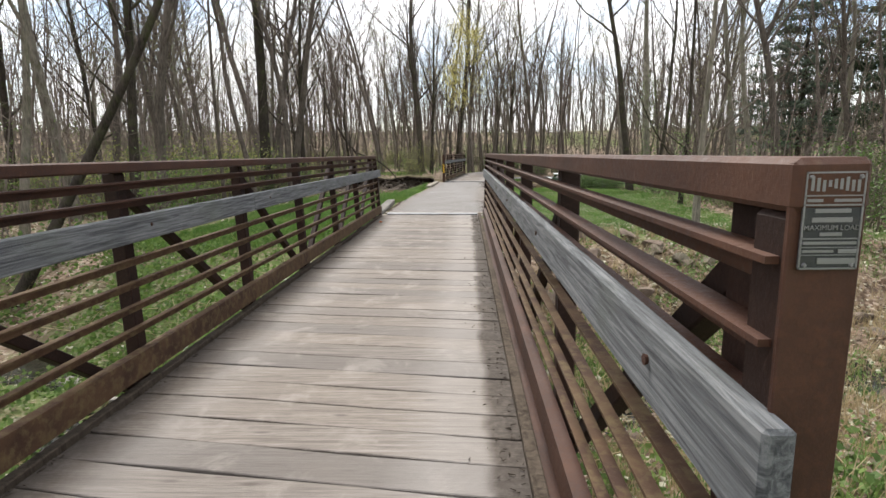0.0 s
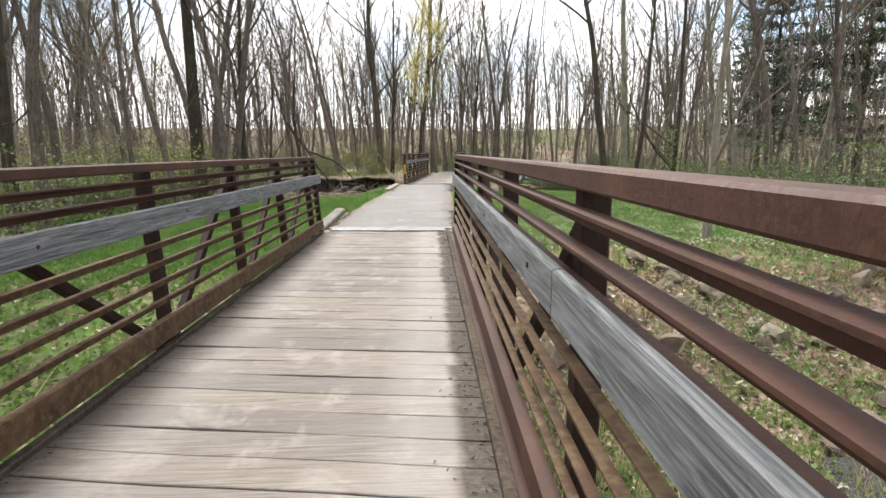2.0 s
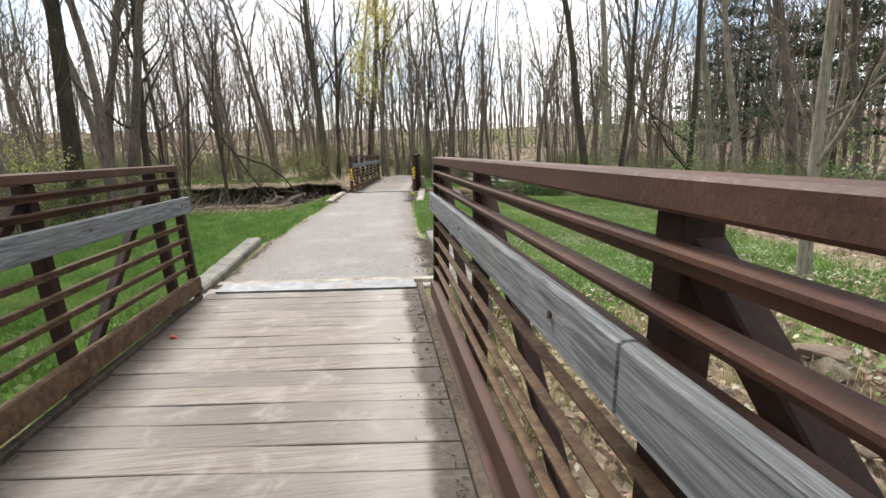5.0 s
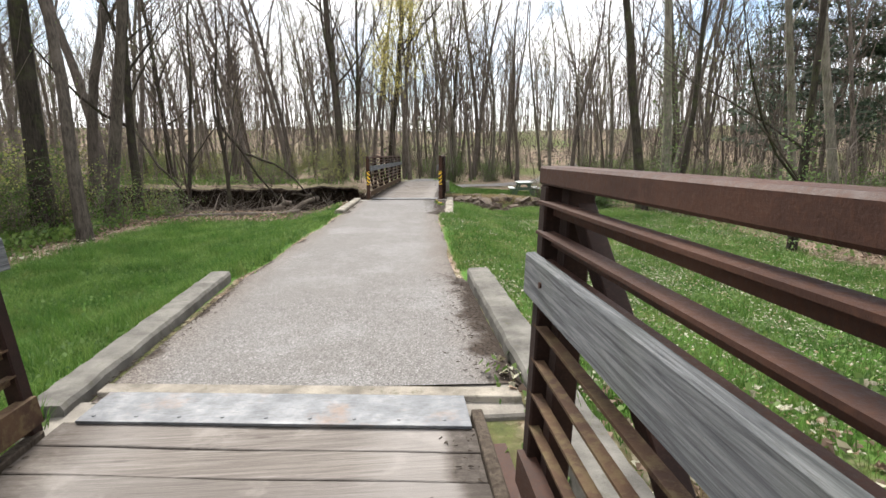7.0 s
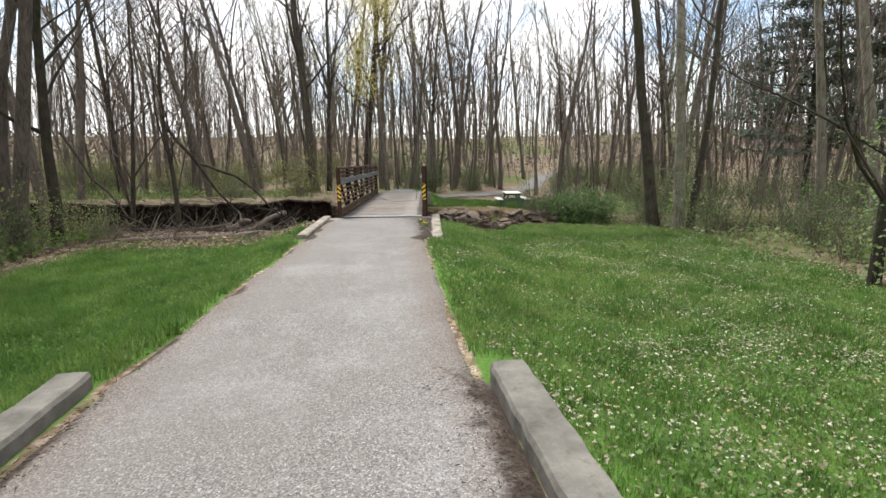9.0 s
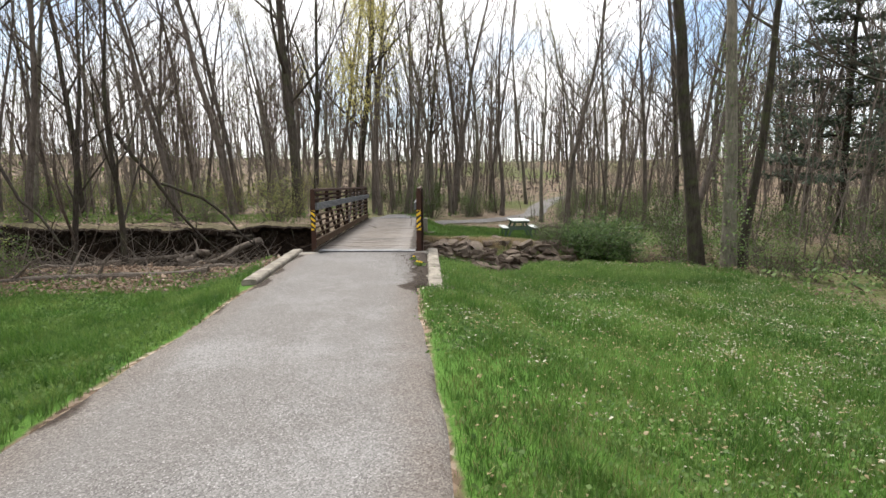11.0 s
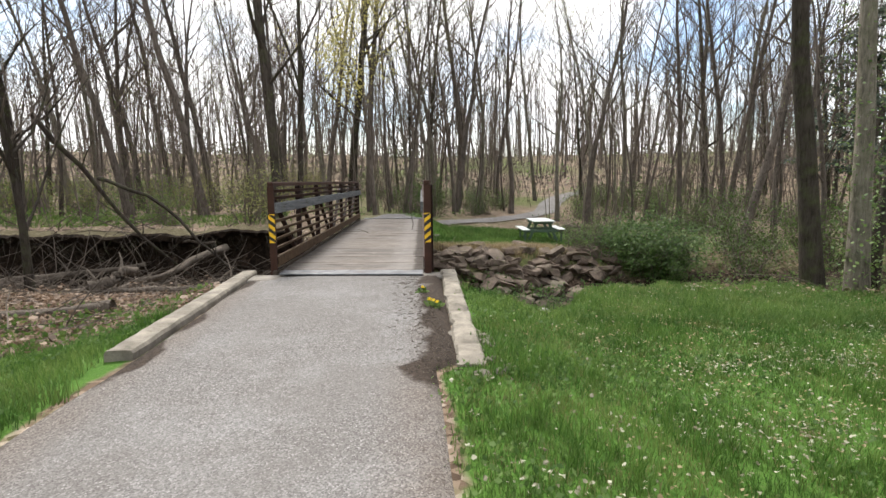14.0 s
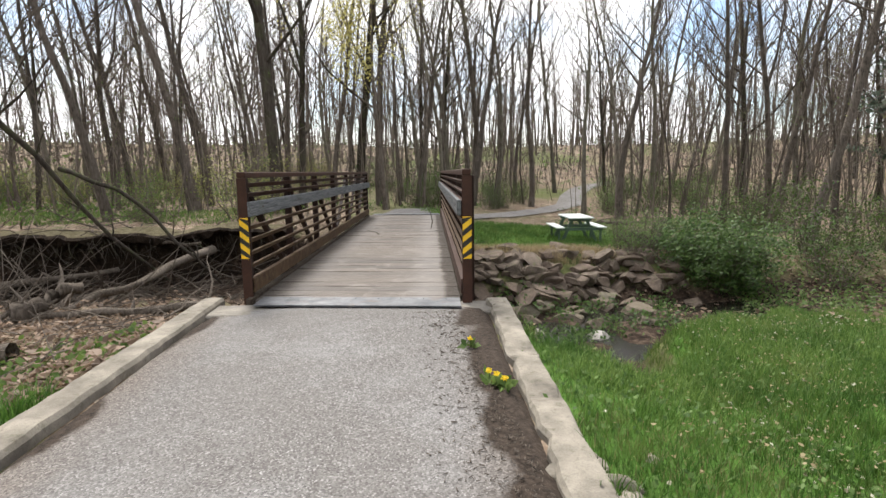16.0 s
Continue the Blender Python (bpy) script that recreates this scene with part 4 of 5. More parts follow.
KINDS = []
for k in range(9):
    rn = random.Random(100 + k)
    st = tree_meshes(200 + k, rn.uniform(13, 17), rn.uniform(0.10, 0.15), rn.uniform(0.20, 0.36), rn.randint(15, 19), (rn.uniform(-0.10, 0.10), rn.uniform(-0.08, 0.08)), 0.075 + 0.025 * (k % 3), 0.32, fork=0.45 if k % 3 == 0 else 0.0)
    bark = (BARK, BARK, BARK_DARK, BARK_PALE)[k % 4]
    if k % 2 == 1:
        KINDS.append(tree_thing(st, bark, "tall bare woodland tree flushing with pale yellow-green buds", LEAF_NEW, 3, 0.05, seed=k))
    else:
        KINDS.append(tree_thing(st, bark, "tall bare grey-brown woodland tree in early spring"))
SLIM = []
for k in range(5):
    rn = random.Random(300 + k)
    st = tree_meshes(400 + k, rn.uniform(8, 14), rn.uniform(0.045, 0.085), 0.22, 9, (rn.uniform(-0.15, 0.15), rn.uniform(-0.1, 0.1)), 0.08, 0.28)
    if k % 2:
        SLIM.append(tree_thing(st, BARK, "slim young understorey tree with first small leaves", LEAF_NEW, 2, 0.04, "young trees", k))
    else:
        SLIM.append(tree_thing(st, BARK, "slim bare young understorey tree", group="young trees"))


def plant(kind, x, y, turn=0.0, scale=1.0):
    z = ground_z(x, y)
    o = copy_thing(kind, pose(x, y, z, 0, 0, turn))
    o.scale = (scale, scale, scale)
    return o


def free(x, y):
    """Whether a tree may stand there."""
    if y < 27.5:
        if -6.3 < x < 8.6:
            return False
        if x > 0 and math.hypot(x - 9.2, y - 26.8) < 2.0:
            return False
    if 27.5 <= y < 37.5 and -12 < x < 11:
        return False
    if 37.5 <= y < 46 and -1.5 < x < 11.5:
        return False
    t = [(2.6, 41.5), (5.0, 45.0), (7.0, 46.8), (9.0, 48.6), (10.8, 50.5), (12.6, 52.5), (14.4, 57.0), (17.0, 62.0)]
    return all(math.hypot(x - a, y - b) > 2.0 for a, b in t)


rnd = random.Random(77)
taken = []


def scatter(kinds, count, xlo, xhi, ylo, yhi, gap, smin, smax):
    done = tries = 0
    while done < count and tries < count * 30:
        tries += 1
        x, y = rnd.uniform(xlo, xhi), rnd.uniform(ylo, yhi)
        if not free(x, y) or any((x - a) ** 2 + (y - b) ** 2 < gap * gap for a, b in taken):
            continue
        taken.append((x, y))
        plant(rnd.choice(kinds), x, y, rnd.uniform(0, 360), rnd.uniform(smin, smax))
        done += 1


# trees that stand out along the way
SPECIFIC = [
    (-12.6, 35.8, 4, 1.7), (-2.7, 42.0, 2, 1.9), (-2.0, 43.3, 6, 1.0), (0.1, 52.0, 2, 2.0), (1.2, 51.0, 0, 1.8),
    (7.3, 56.0, 5, 1.7), (-10.0, 52.0, 1, 1.1), (-6.3, 46.0, 4, 1.15), (-14.0, 48.0, 7, 1.1), 
    (10.2, 52.5, 8, 1.2), (14.2, 60.0, 3, 1.2), (-8.5, 14.5, 2, 1.15), (-9.8, 18.0, 5, 1.05), (-10.5, 9.0, 6, 1.2), (12.5, 20.5, 0, 1.3), (13.6, 24.0, 3, 1.15),
    (10.2, 9.5, 4, 1.05), (3.0, 48.2, 5, 1.0), (6.2, 50.8, 1, 1.05), (8.3, 53.0, 3, 1.1), (11.6, 47.6, 7, 1.0), (2.6, 54.0, 1, 1.15), (5.2, 57.0, 6, 1.2), (10.6, 58.0, 5, 1.2), (12.3, 12.2, 8, 1.1), (4.6, 50.0, 7, 1.1), (-4.5, 56.0, 8, 1.3),
]
for x, y, k, s in SPECIFIC:
    taken.append((x, y))
    plant(KINDS[k], x, y, (x * 37 + y * 11) % 360, s)
scatter(KINDS, 28, -30, -6.5, 2, 44, 1.4, 0.8, 1.35)
scatter(KINDS, 21, 9, 34, 4, 48, 2.0, 0.85, 1.2)
scatter(KINDS, 76, -36, 40, 40, 64, 1.4, 0.8, 1.35)
scatter(SLIM, 24, -24, -6.3, 4, 46, 0.9, 0.8, 1.25)
scatter(SLIM, 15, 9.2, 26, 4, 48, 1.0, 0.8, 1.25)
scatter(SLIM, 34, -30, 34, 40, 62, 0.9, 0.8, 1.3)
scatter(KINDS, 8, -20, 22, -16, -4, 2.5, 0.9, 1.2)
for k, o in enumerate(KINDS + SLIM):      # the first of each kind stands deep in the wood
    x, y = -26 + 4.1 * k, 78 + 3 * math.sin(k * 2.1)
    o.matrix_basis = pose(x, y, ground_z(x, y), 0, 0, 40 * k)


def far_wood():
    """Trunks and tops beyond the trees that can be told apart."""
    rnd = random.Random(9)
    st, tw, lf = ([], []), ([], []), ([], [])
    for _ in range(1250):
        a, d = rnd.uniform(-1.25, 1.25), 44 + 110 * rnd.random() ** 0.8
        if rnd.random() < 0.12:
            a = rnd.uniform(1.2, 5.0)
        x, y = 1 + d * math.sin(a), 18 + d * math.cos(a)
        if y < 64 and abs(x) < 34 and y > -6:
            continue
        z, h = ground_z(x, y), rnd.uniform(11, 17)
        r = rnd.uniform(0.07, 0.15)
        pts = bend(rnd, (x, y, z - 0.3), (rnd.uniform(-0.1, 0.1), rnd.uniform(-0.1, 0.1), 1), h, 6, 0.06, 0.05)
        tube(st, pts, [r * (1 - 0.8 * i / 6) for i in range(7)], 4)
        for k in range(11):
            i = rnd.randint(1, 5)
            p = pts[i].lerp(pts[i + 1], rnd.random())
            q = bend(rnd, p, (rnd.uniform(-1, 1), rnd.uniform(-1, 1), rnd.uniform(0.7, 1.8)), rnd.uniform(2, 5.5), 3, 0.2, 0.08)
            tube(tw, q, [r * 0.35, r * 0.26, r * 0.16, 0.012], 3)
            if rnd.random() < 0.30:
                for _k in range(6):
                    leaf_quad(lf, q[-1] + Vector((rnd.gauss(0, 0.7), rnd.gauss(0, 0.7), rnd.gauss(0, 0.5))), 0.16, rnd)
    part_of = tagged(smooth(part("far_wood", st, BARK)), "dense far wood of bare grey-brown trunks", "woodland", kind="stuff")
    tagged(part("far_branches", tw, TWIG), "bare branches of the far wood", "woodland", kind="stuff")
    tagged(part("far_buds", lf, LEAF_NEW), "pale yellow-green buds in the far treetops", "foliage", kind="stuff")


far_wood()


def thicket():
    """Thin stems and twigs that fill the wood between the trees."""
    rnd = random.Random(19)
    st, lf = ([], []), ([], [])
    made = 0
    while made < 3000:
        x, y = rnd.uniform(-42, 46), rnd.uniform(2, 72)
        if not free(x, y) or (y < 40 and 27 < y and -13 < x < 13) or (y < 27 and -7.5 < x < 10.5):
            continue
        made += 1
        h, r = rnd.uniform(2.5, 9), rnd.uniform(0.012, 0.035)
        pts = bend(rnd, (x, y, ground_z(x, y) - 0.1), (rnd.uniform(-0.25, 0.25), rnd.uniform(-0.25, 0.25), 1), h, 4, 0.12)
        tube(st, pts, [r, r * 0.8, r * 0.6, r * 0.4, r * 0.15], 3)
        for _ in range(6):
            i = rnd.randint(1, 3)
            q = bend(rnd, pts[i].lerp(pts[i + 1], rnd.random()), (rnd.uniform(-1, 1), rnd.uniform(-1, 1), rnd.uniform(0.0, 1.2)), h * rnd.uniform(0.15, 0.35), 2, 0.25)
            tube(st, q, [r * 0.4, r * 0.28, 0.003], 3)
            if rnd.random() < 0.30:
                for _k in range(6):
                    leaf_quad(lf, q[-1] + Vector((rnd.gauss(0, 0.25), rnd.gauss(0, 0.25), rnd.gauss(0, 0.2))), 0.055, rnd)
    tagged(part("thicket", st, TWIG_PALE), "thicket of thin bare stems and twigs in the wood", "thicket", kind="stuff")
    tagged(part("thicket_leaves", lf, LEAF_GREEN), "first small green leaves in the thicket", "foliage", kind="stuff")


thicket()


def far_scrub():
    """Scrub that closes the view between the far trunks."""
    rnd = random.Random(29)
    brown, green = ([], []), ([], [])
    for _ in range(2000):
        a, d = rnd.uniform(-1.2, 1.2), rnd.uniform(48, 120)
        x, y = 1 + d * math.sin(a), 18 + d * math.cos(a)
        h = rnd.uniform(1.0, 3.4)
        st = green if rnd.random() < 0.22 else brown
        for _k in range(16):
            p = Vector((x + rnd.gauss(0, 0.9), y + rnd.gauss(0, 0.9), ground_z(x, y) + rnd.random() ** 1.5 * h))
            leaf_quad(st, p, rnd.uniform(0.12, 0.42), rnd)
    tagged(part("far_scrub", brown, TWIG), "brown scrub between the far trunks", "scrub", kind="stuff")
    tagged(part("far_scrub_leaves", green, LEAF_GREEN), "fresh green scrub between the far trunks", "scrub", kind="stuff")


far_scrub()


# ---- single trees with a character of their own ----
def special_tree(name_label, seed, x, y, h, r, lean, bark, first=0.4, limbs=11, wobble=0.06, low=0, spreadout=0.3, leafmat=None, lc=0, ls=0.05, fork=0.0):
    st = tree_meshes(seed, h, r, first, limbs, lean, wobble, spreadout, low, fork)
    o = tree_thing(st, bark, name_label, leafmat, lc, ls, "trees beside the path", seed)
    o.matrix_basis = pose(x, y, ground_z(x, y))
    return o


special_tree("dark bowed tree trunk at the edge of the lawn", 11, 9.2, 27.2, 17, 0.18, (-0.13, 0.0), BARK_DARK, 0.45, 10, 0.07)
special_tree("thick pale trunk hung with leafy creepers", 12, 9.85, 27.0, 18, 0.17, (0.0, 0.03), BARK_PALE, 0.5, 10, 0.04, leafmat=LEAF_GREEN, lc=1)
special_tree("dark forked trunk leaning outwards beside a creeper-clad tree", 13, 10.3, 27.2, 15, 0.12, (0.15, 0.03), BARK_DARK, 0.4, 9, 0.07)
special_tree("slim pale-barked young tree with low bare side branches", 14, 6.4, 12.8, 11, 0.085, (0.02, 0.0), BARK_PALE, 0.22, 16, 0.03, 5, 0.22, LEAF_NEW, 1, 0.03)
special_tree("dark tree leaning far over with few limbs", 15, -6.9, 8.0, 11, 0.10, (0.74, 0.0), BARK_DARK, 0.5, 7, 0.03)
special_tree("thick straight dark trunk rising above the wood", 21, -7.9, 22.9, 21, 0.25, (0.03, 0.0), BARK_DARK, 0.45, 12, 0.02)
special_tree("leaning grey trunk beside a straight dark tree", 22, -7.6, 25.2, 18, 0.17, (0.13, 0.0), BARK, 0.35, 12, 0.04)
special_tree("pale slim trunk on the stream bank", 16, -5.9, 30.6, 10, 0.09, (0.05, 0.0), BARK_DARK, 0.45, 16, 0.11, 6, 0.42)
special_tree("slim trunk among the brush on the bank", 17, -8.2, 32.2, 11, 0.10, (0.12, 0.0), BARK_DARK, 0.35, 18, 0.12, 7, 0.45)
special_tree("woodland tree with a crown of fresh yellow leaves", 18, 1.4, 45.5, 13, 0.12, (0.0, 0.0), BARK, 0.3, 14, 0.06, leafmat=LEAF_YELLOW, lc=12, ls=0.10)
special_tree("dark trunk at the edge of the wood", 19, 8.5, 19.2, 12, 0.085, (0.05, 0.02), BARK_DARK, 0.2, 12, 0.06, 3, leafmat=LEAF_GREEN, lc=2, ls=0.04)
special_tree("slanting bare tree behind the shrubs", 20, 14.6, 36.5, 15, 0.17, (0.22, 0.0), BARK, 0.4, 10, 0.07)


def creeper(x, y, h, r, seed):
    """Leafy creeper clothing a trunk."""
    rnd = random.Random(seed)
    st = ([], [])
    z0 = ground_z(x, y)
    for _ in range(int(260 * h)):
        a, z = rnd.uniform(0, 6.283), h * rnd.random() ** 1.3
        d = r + abs(rnd.gauss(0, 0.16)) + 0.25 * max(0.0, fbm(a, z, 0.6))
        leaf_quad(st, Vector((x + 0.01 * z + math.cos(a) * d, y + 0.03 * z + math.sin(a) * d, z0 + z)), rnd.uniform(0.04, 0.09), rnd)
    tagged(part("creeper", st, LEAF_GREEN), "leafy green creeper climbing a tree trunk", "creeper")


creeper(9.85, 27.0, 6.0, 0.17, 1)
creeper(8.5, 19.2, 2.6, 0.09, 2)


def pine(x, y, h, seed):
    rnd = random.Random(seed)
    trunk, needles = ([], []), ([], [])
    tube(trunk, bend(rnd, (0, 0, -0.3), (0, 0, 1), h, 8, 0.02), [0.2 * (1 - 0.85 * i / 8) for i in range(9)], 8)
    z = h * 0.16
    while z < h * 0.97:
        for _ in range(4):
            a = rnd.uniform(0, 6.283)
            ln = (h - z) * 0.30 + 0.7
            pts = bend(rnd, (0, 0, z), (math.cos(a), math.sin(a), 0.12), ln, 4, 0.12, -0.02)
            tube(trunk, pts, [0.035, 0.028, 0.02, 0.012, 0.006], 3)
            for i in range(1, 5):
                for _k in range(60):
                    p = pts[i] + Vector((rnd.gauss(0, 0.34), rnd.gauss(0, 0.34), rnd.gauss(0, 0.09)))
                    leaf_quad(needles, p, rnd.uniform(0.12, 0.28), rnd)
        z += rnd.uniform(0.55, 0.9)
    root = tagged(new("pine_tree"), "dark evergreen pine with layered boughs in the wood", "tree", group="pines")
    smooth(part("trunk", trunk, BARK_DARK, root))
    part("foliage", needles, NEEDLE, root)
    root.matrix_basis = pose(x, y, ground_z(x, y))
    return root


p0 = pine(24.0, 38.5, 16, 31)
for x, y, t in ((28.5, 36.5, 200),):
    copy_thing(p0, pose(x, y, ground_z(x, y), 0, 0, t))


# ---- shrubs ----
def shrub_mesh(seed, w, h, stems, leaves, leafsize):
    rnd = random.Random(seed)
    wood, lf = ([], []), ([], [])
    for _ in range(stems):
        a, d = rnd.uniform(0, 6.283), w * 0.28 * rnd.random()
        out = rnd.uniform(0.1, 0.75)
        pts = bend(rnd, (math.cos(a) * d, math.sin(a) * d, -0.1), (math.cos(a) * out, math.sin(a) * out, 1), h * rnd.uniform(0.6, 1.2), 5, 0.16, -0.02)
        tube(wood, pts, [0.012, 0.010, 0.008, 0.006, 0.004, 0.002], 3)
        for i in range(1, 6):
            for _b in range(2):
                q = bend(rnd, pts[i], (rnd.uniform(-1, 1), rnd.uniform(-1, 1), rnd.uniform(-0.1, 0.8)), h * rnd.uniform(0.15, 0.35), 3, 0.25)
                tube(wood, q, [0.005, 0.004, 0.003, 0.0015], 3)
                for _l in range(leaves):
                    p = q[rnd.randint(1, 3)] + Vector((rnd.gauss(0, 0.07), rnd.gauss(0, 0.07), rnd.gauss(0, 0.07)))
                    leaf_quad(lf, p, leafsize * rnd.uniform(0.6, 1.4), rnd)
    return wood, lf


def shrub(store, leafmat, label, group="shrubs"):
    root = tagged(new("shrub"), label, "shrub", group=group)
    part("branchwork", store[0], DEADWOOD, root)
    part("foliage", store[1], leafmat, root)
    return root


SHRUBS = [shrub(shrub_mesh(500 + k, 1.6, 1.5 + 0.3 * (k % 2), 26, 5, 0.05), (LEAF_GREEN, LEAF_NEW, LEAF_DARK)[k], "sparse woodland shrub with small fresh green leaves") for k in range(3)]
BUSH = shrub(shrub_mesh(510, 2.6, 1.75, 120, 22, 0.075), LEAF_DARK, "dense dark green bush on the stream bank", "bank bushes")
BUSH.matrix_basis = pose(9.0, 32.9, -1.62) @ Matrix.Diagonal((1.0, 0.9, 0.92, 1))
BARE = shrub(shrub_mesh(511, 2.0, 1.5, 60, 2, 0.04), LEAF_GREEN, "brown twiggy bush with a few leaves on the bank", "bank bushes")
BARE.matrix_basis = pose(7.3, 33.4, ground_z(7.3, 33.4) - 0.05) @ Matrix.Diagonal((0.8, 0.8, 0.8, 1))
copy_thing(BARE, pose(11.3, 28.4, ground_z(11.3, 28.4), 0, 0, 230))
rnd = random.Random(61)
count = 0
while count < 260:
    x, y = rnd.uniform(-24, 28), rnd.uniform(3, 64)
    if x < 0:
        ok = x < -6.2 if y < 27 else (y > 38.5 and x < -2.5)
    else:
        ok = x > 9.2 - 0.10 * (y - 14) if y < 27 else (x > 9.0 and y < 42) or y > 44
    if not ok or not free(x, y) and not (y < 27 and 8 < x < 10.4):
        continue
    k = rnd.choice((0, 0, 2, 2)) if x > 0 else rnd.choice((0, 1, 1))
    o = copy_thing(SHRUBS[k], pose(x, y, ground_z(x, y), 0, 0, rnd.uniform(0, 360)))
    s = rnd.uniform(0.6, 1.3)
    o.scale = (s, s, s)
    count += 1
for k in range(20):
    x, y = rnd.uniform(9.4, 13.0), rnd.uniform(15.5, 26.0)
    o = copy_thing(SHRUBS[rnd.choice((0, 2))], pose(x, y, ground_z(x, y), 0, 0, rnd.uniform(0, 360)))
    q = rnd.uniform(0.45, 1.0)
    o.scale = (q, q, q)
for k in range(30):
    x, y = rnd.uniform(-11.5, -7.8), rnd.uniform(17.0, 26.5)
    o = copy_thing(SHRUBS[rnd.choice((0, 1, 2))], pose(x, y, ground_z(x, y), 0, 0, rnd.uniform(0, 360)))
    q = rnd.uniform(0.7, 1.4)
    o.scale = (q, q, q)
for k, o in enumerate(SHRUBS):
    o.matrix_basis = pose(-7.2 - k, 24.8 - 1.5 * k, ground_z(-7.2 - k, 24.8 - 1.5 * k))


# ---- stones ----
def stone_mesh(seed, flat=0.72):
    """An angular block: a ball cut by many planes, with broken edges."""
    rnd = random.Random(seed)
    bm = bmesh.new()
    bmesh.ops.create_icosphere(bm, subdivisions=3, radius=0.62)
    cuts = [(Vector((rnd.gauss(0, 1), rnd.gauss(0, 1), rnd.gauss(0, 1))).normalized(), rnd.uniform(0.24, 0.40)) for _ in range(11)]
    off = Vector((seed * 3.1, seed * 1.7, 0))
    for v in bm.verts:
        for n, d in cuts:
            e = v.co.dot(n) - d
            if e > 0:
                v.co -= n * e
        v.co *= 1 + 0.05 * noise.noise(v.co * 5 + off) + 0.03 * noise.noise(v.co * 13 + off)
        v.co.z *= flat
    me = bpy.data.meshes.new("stone")
    bm.to_mesh(me)
    bm.free()
    return me


def stones(mat_, count, place, smin, smax, label, group, seed):
    rnd = random.Random(seed)
    meshes = []
    for k in range(6):
        me = stone_mesh(seed * 10 + k)
        me.materials.append(mat_)
        meshes.append(me)
    for _ in range(count):
        x, y = place(rnd)
        s = rnd.uniform(smin, smax)
        o = tagged(new("stone", meshes[rnd.randrange(6)]), label, "rock", group=group)
        o.matrix_basis = pose(x, y, ground_z(x, y) + s * 0.10, rnd.uniform(-25, 25), rnd.uniform(-25, 25), rnd.uniform(0, 360)) @ Matrix.Diagonal((s * rnd.uniform(0.8, 1.4), s, s * rnd.uniform(0.7, 1.1), 1))


stones(ROCK, 150, lambda r: (r.uniform(2.6, 8.0), 33.1 + r.gauss(-0.3, 0.5)), 0.22, 0.66, "angular grey-brown riprap stone on the bank", "riprap stones", 41)
stones(ROCK, 40, lambda r: (r.uniform(2.4, 6.6), r.uniform(31.6, 33.0)), 0.25, 0.6, "damp grey-brown stone in the stream bed", "stream stones", 42)
stones(ROCK_MOSS, 16, lambda r: (r.uniform(3.2, 7.0), r.uniform(30.2, 32.2)), 0.3, 0.6, "mossy green stone in the stream bed", "mossy stones", 43)
stones(ROCK_PALE, 1, lambda r: (3.95, 30.0), 0.52, 0.56, "pale rounded boulder standing in the water", "pale boulders", 44)
stones(ROCK_PALE, 1, lambda r: (5.0, 29.9), 0.40, 0.45, "pale flat boulder standing in the water", "pale boulders", 50)
stones(KERB_PALE, 34, lambda r: (1.97 + 0.097 * (r.uniform(22.3, 24.0) - 22.6) + abs(r.gauss(0, 0.14)), r.uniform(22.15, 23.9)), 0.04, 0.13, "broken piece of pale kerb concrete in the grass", "kerb rubble", 51)
stones(ROCK, 90, lambda r: (r.uniform(2.0, 8.0), r.uniform(3.5, 11.0)), 0.10, 0.42, "stone among dead leaves in the dry stream bed", "stream-bed stones", 45)
stones(ROCK_MOSS, 16, lambda r: (r.uniform(4.4, 6.2), r.uniform(8.6, 10.4)), 0.2, 0.45, "ochre mossy stone in the dry stream bed", "mossy stones", 46)
stones(ROCK_PALE, 14, lambda r: (r.uniform(-5.5, -2.0), r.uniform(4.0, 8.5)), 0.12, 0.3, "pale stone in the dry stream bed", "pale stones", 47)
stones(ROCK, 12, lambda r: (r.uniform(-6.5, -1.6), r.uniform(29.5, 33.5)), 0.15, 0.4, "brown stone on the muddy stream bed", "stream stones", 48)

stones(ROCK_PALE, 1, lambda r: (7.6, 28.7), 0.5, 0.55, "pale boulder on the leafy bank", "pale boulders", 49)
# water in the second stream
water = Mat("dark_stream_water", 0.10, 0.0, 0.25).world()
water_m = water.done((0.020, 0.018, 0.014), water.noise(9, 4, 0.6), 0.01)
bm = bmesh.new()
bmesh.ops.create_grid(bm, x_segments=40, y_segments=10, size=0.5)
for v in bm.verts:
    v.co = Vector((v.co.x * 34 - 1.0, 31.2 + v.co.y * 6.5, -1.60))
tagged(part("water", bm, water_m), "shallow dark stream water", "water", kind="structure")
bm = bmesh.new()
bmesh.ops.create_grid(bm, x_segments=40, y_segments=6, size=0.5)
for v in bm.verts:
    v.co = Vector((v.co.x * 30, 5.6 + v.co.y * 2.4, -1.44))
tagged(part("water_trickle", bm, water_m), "thin trickle of dark stream water", "water", kind="structure")


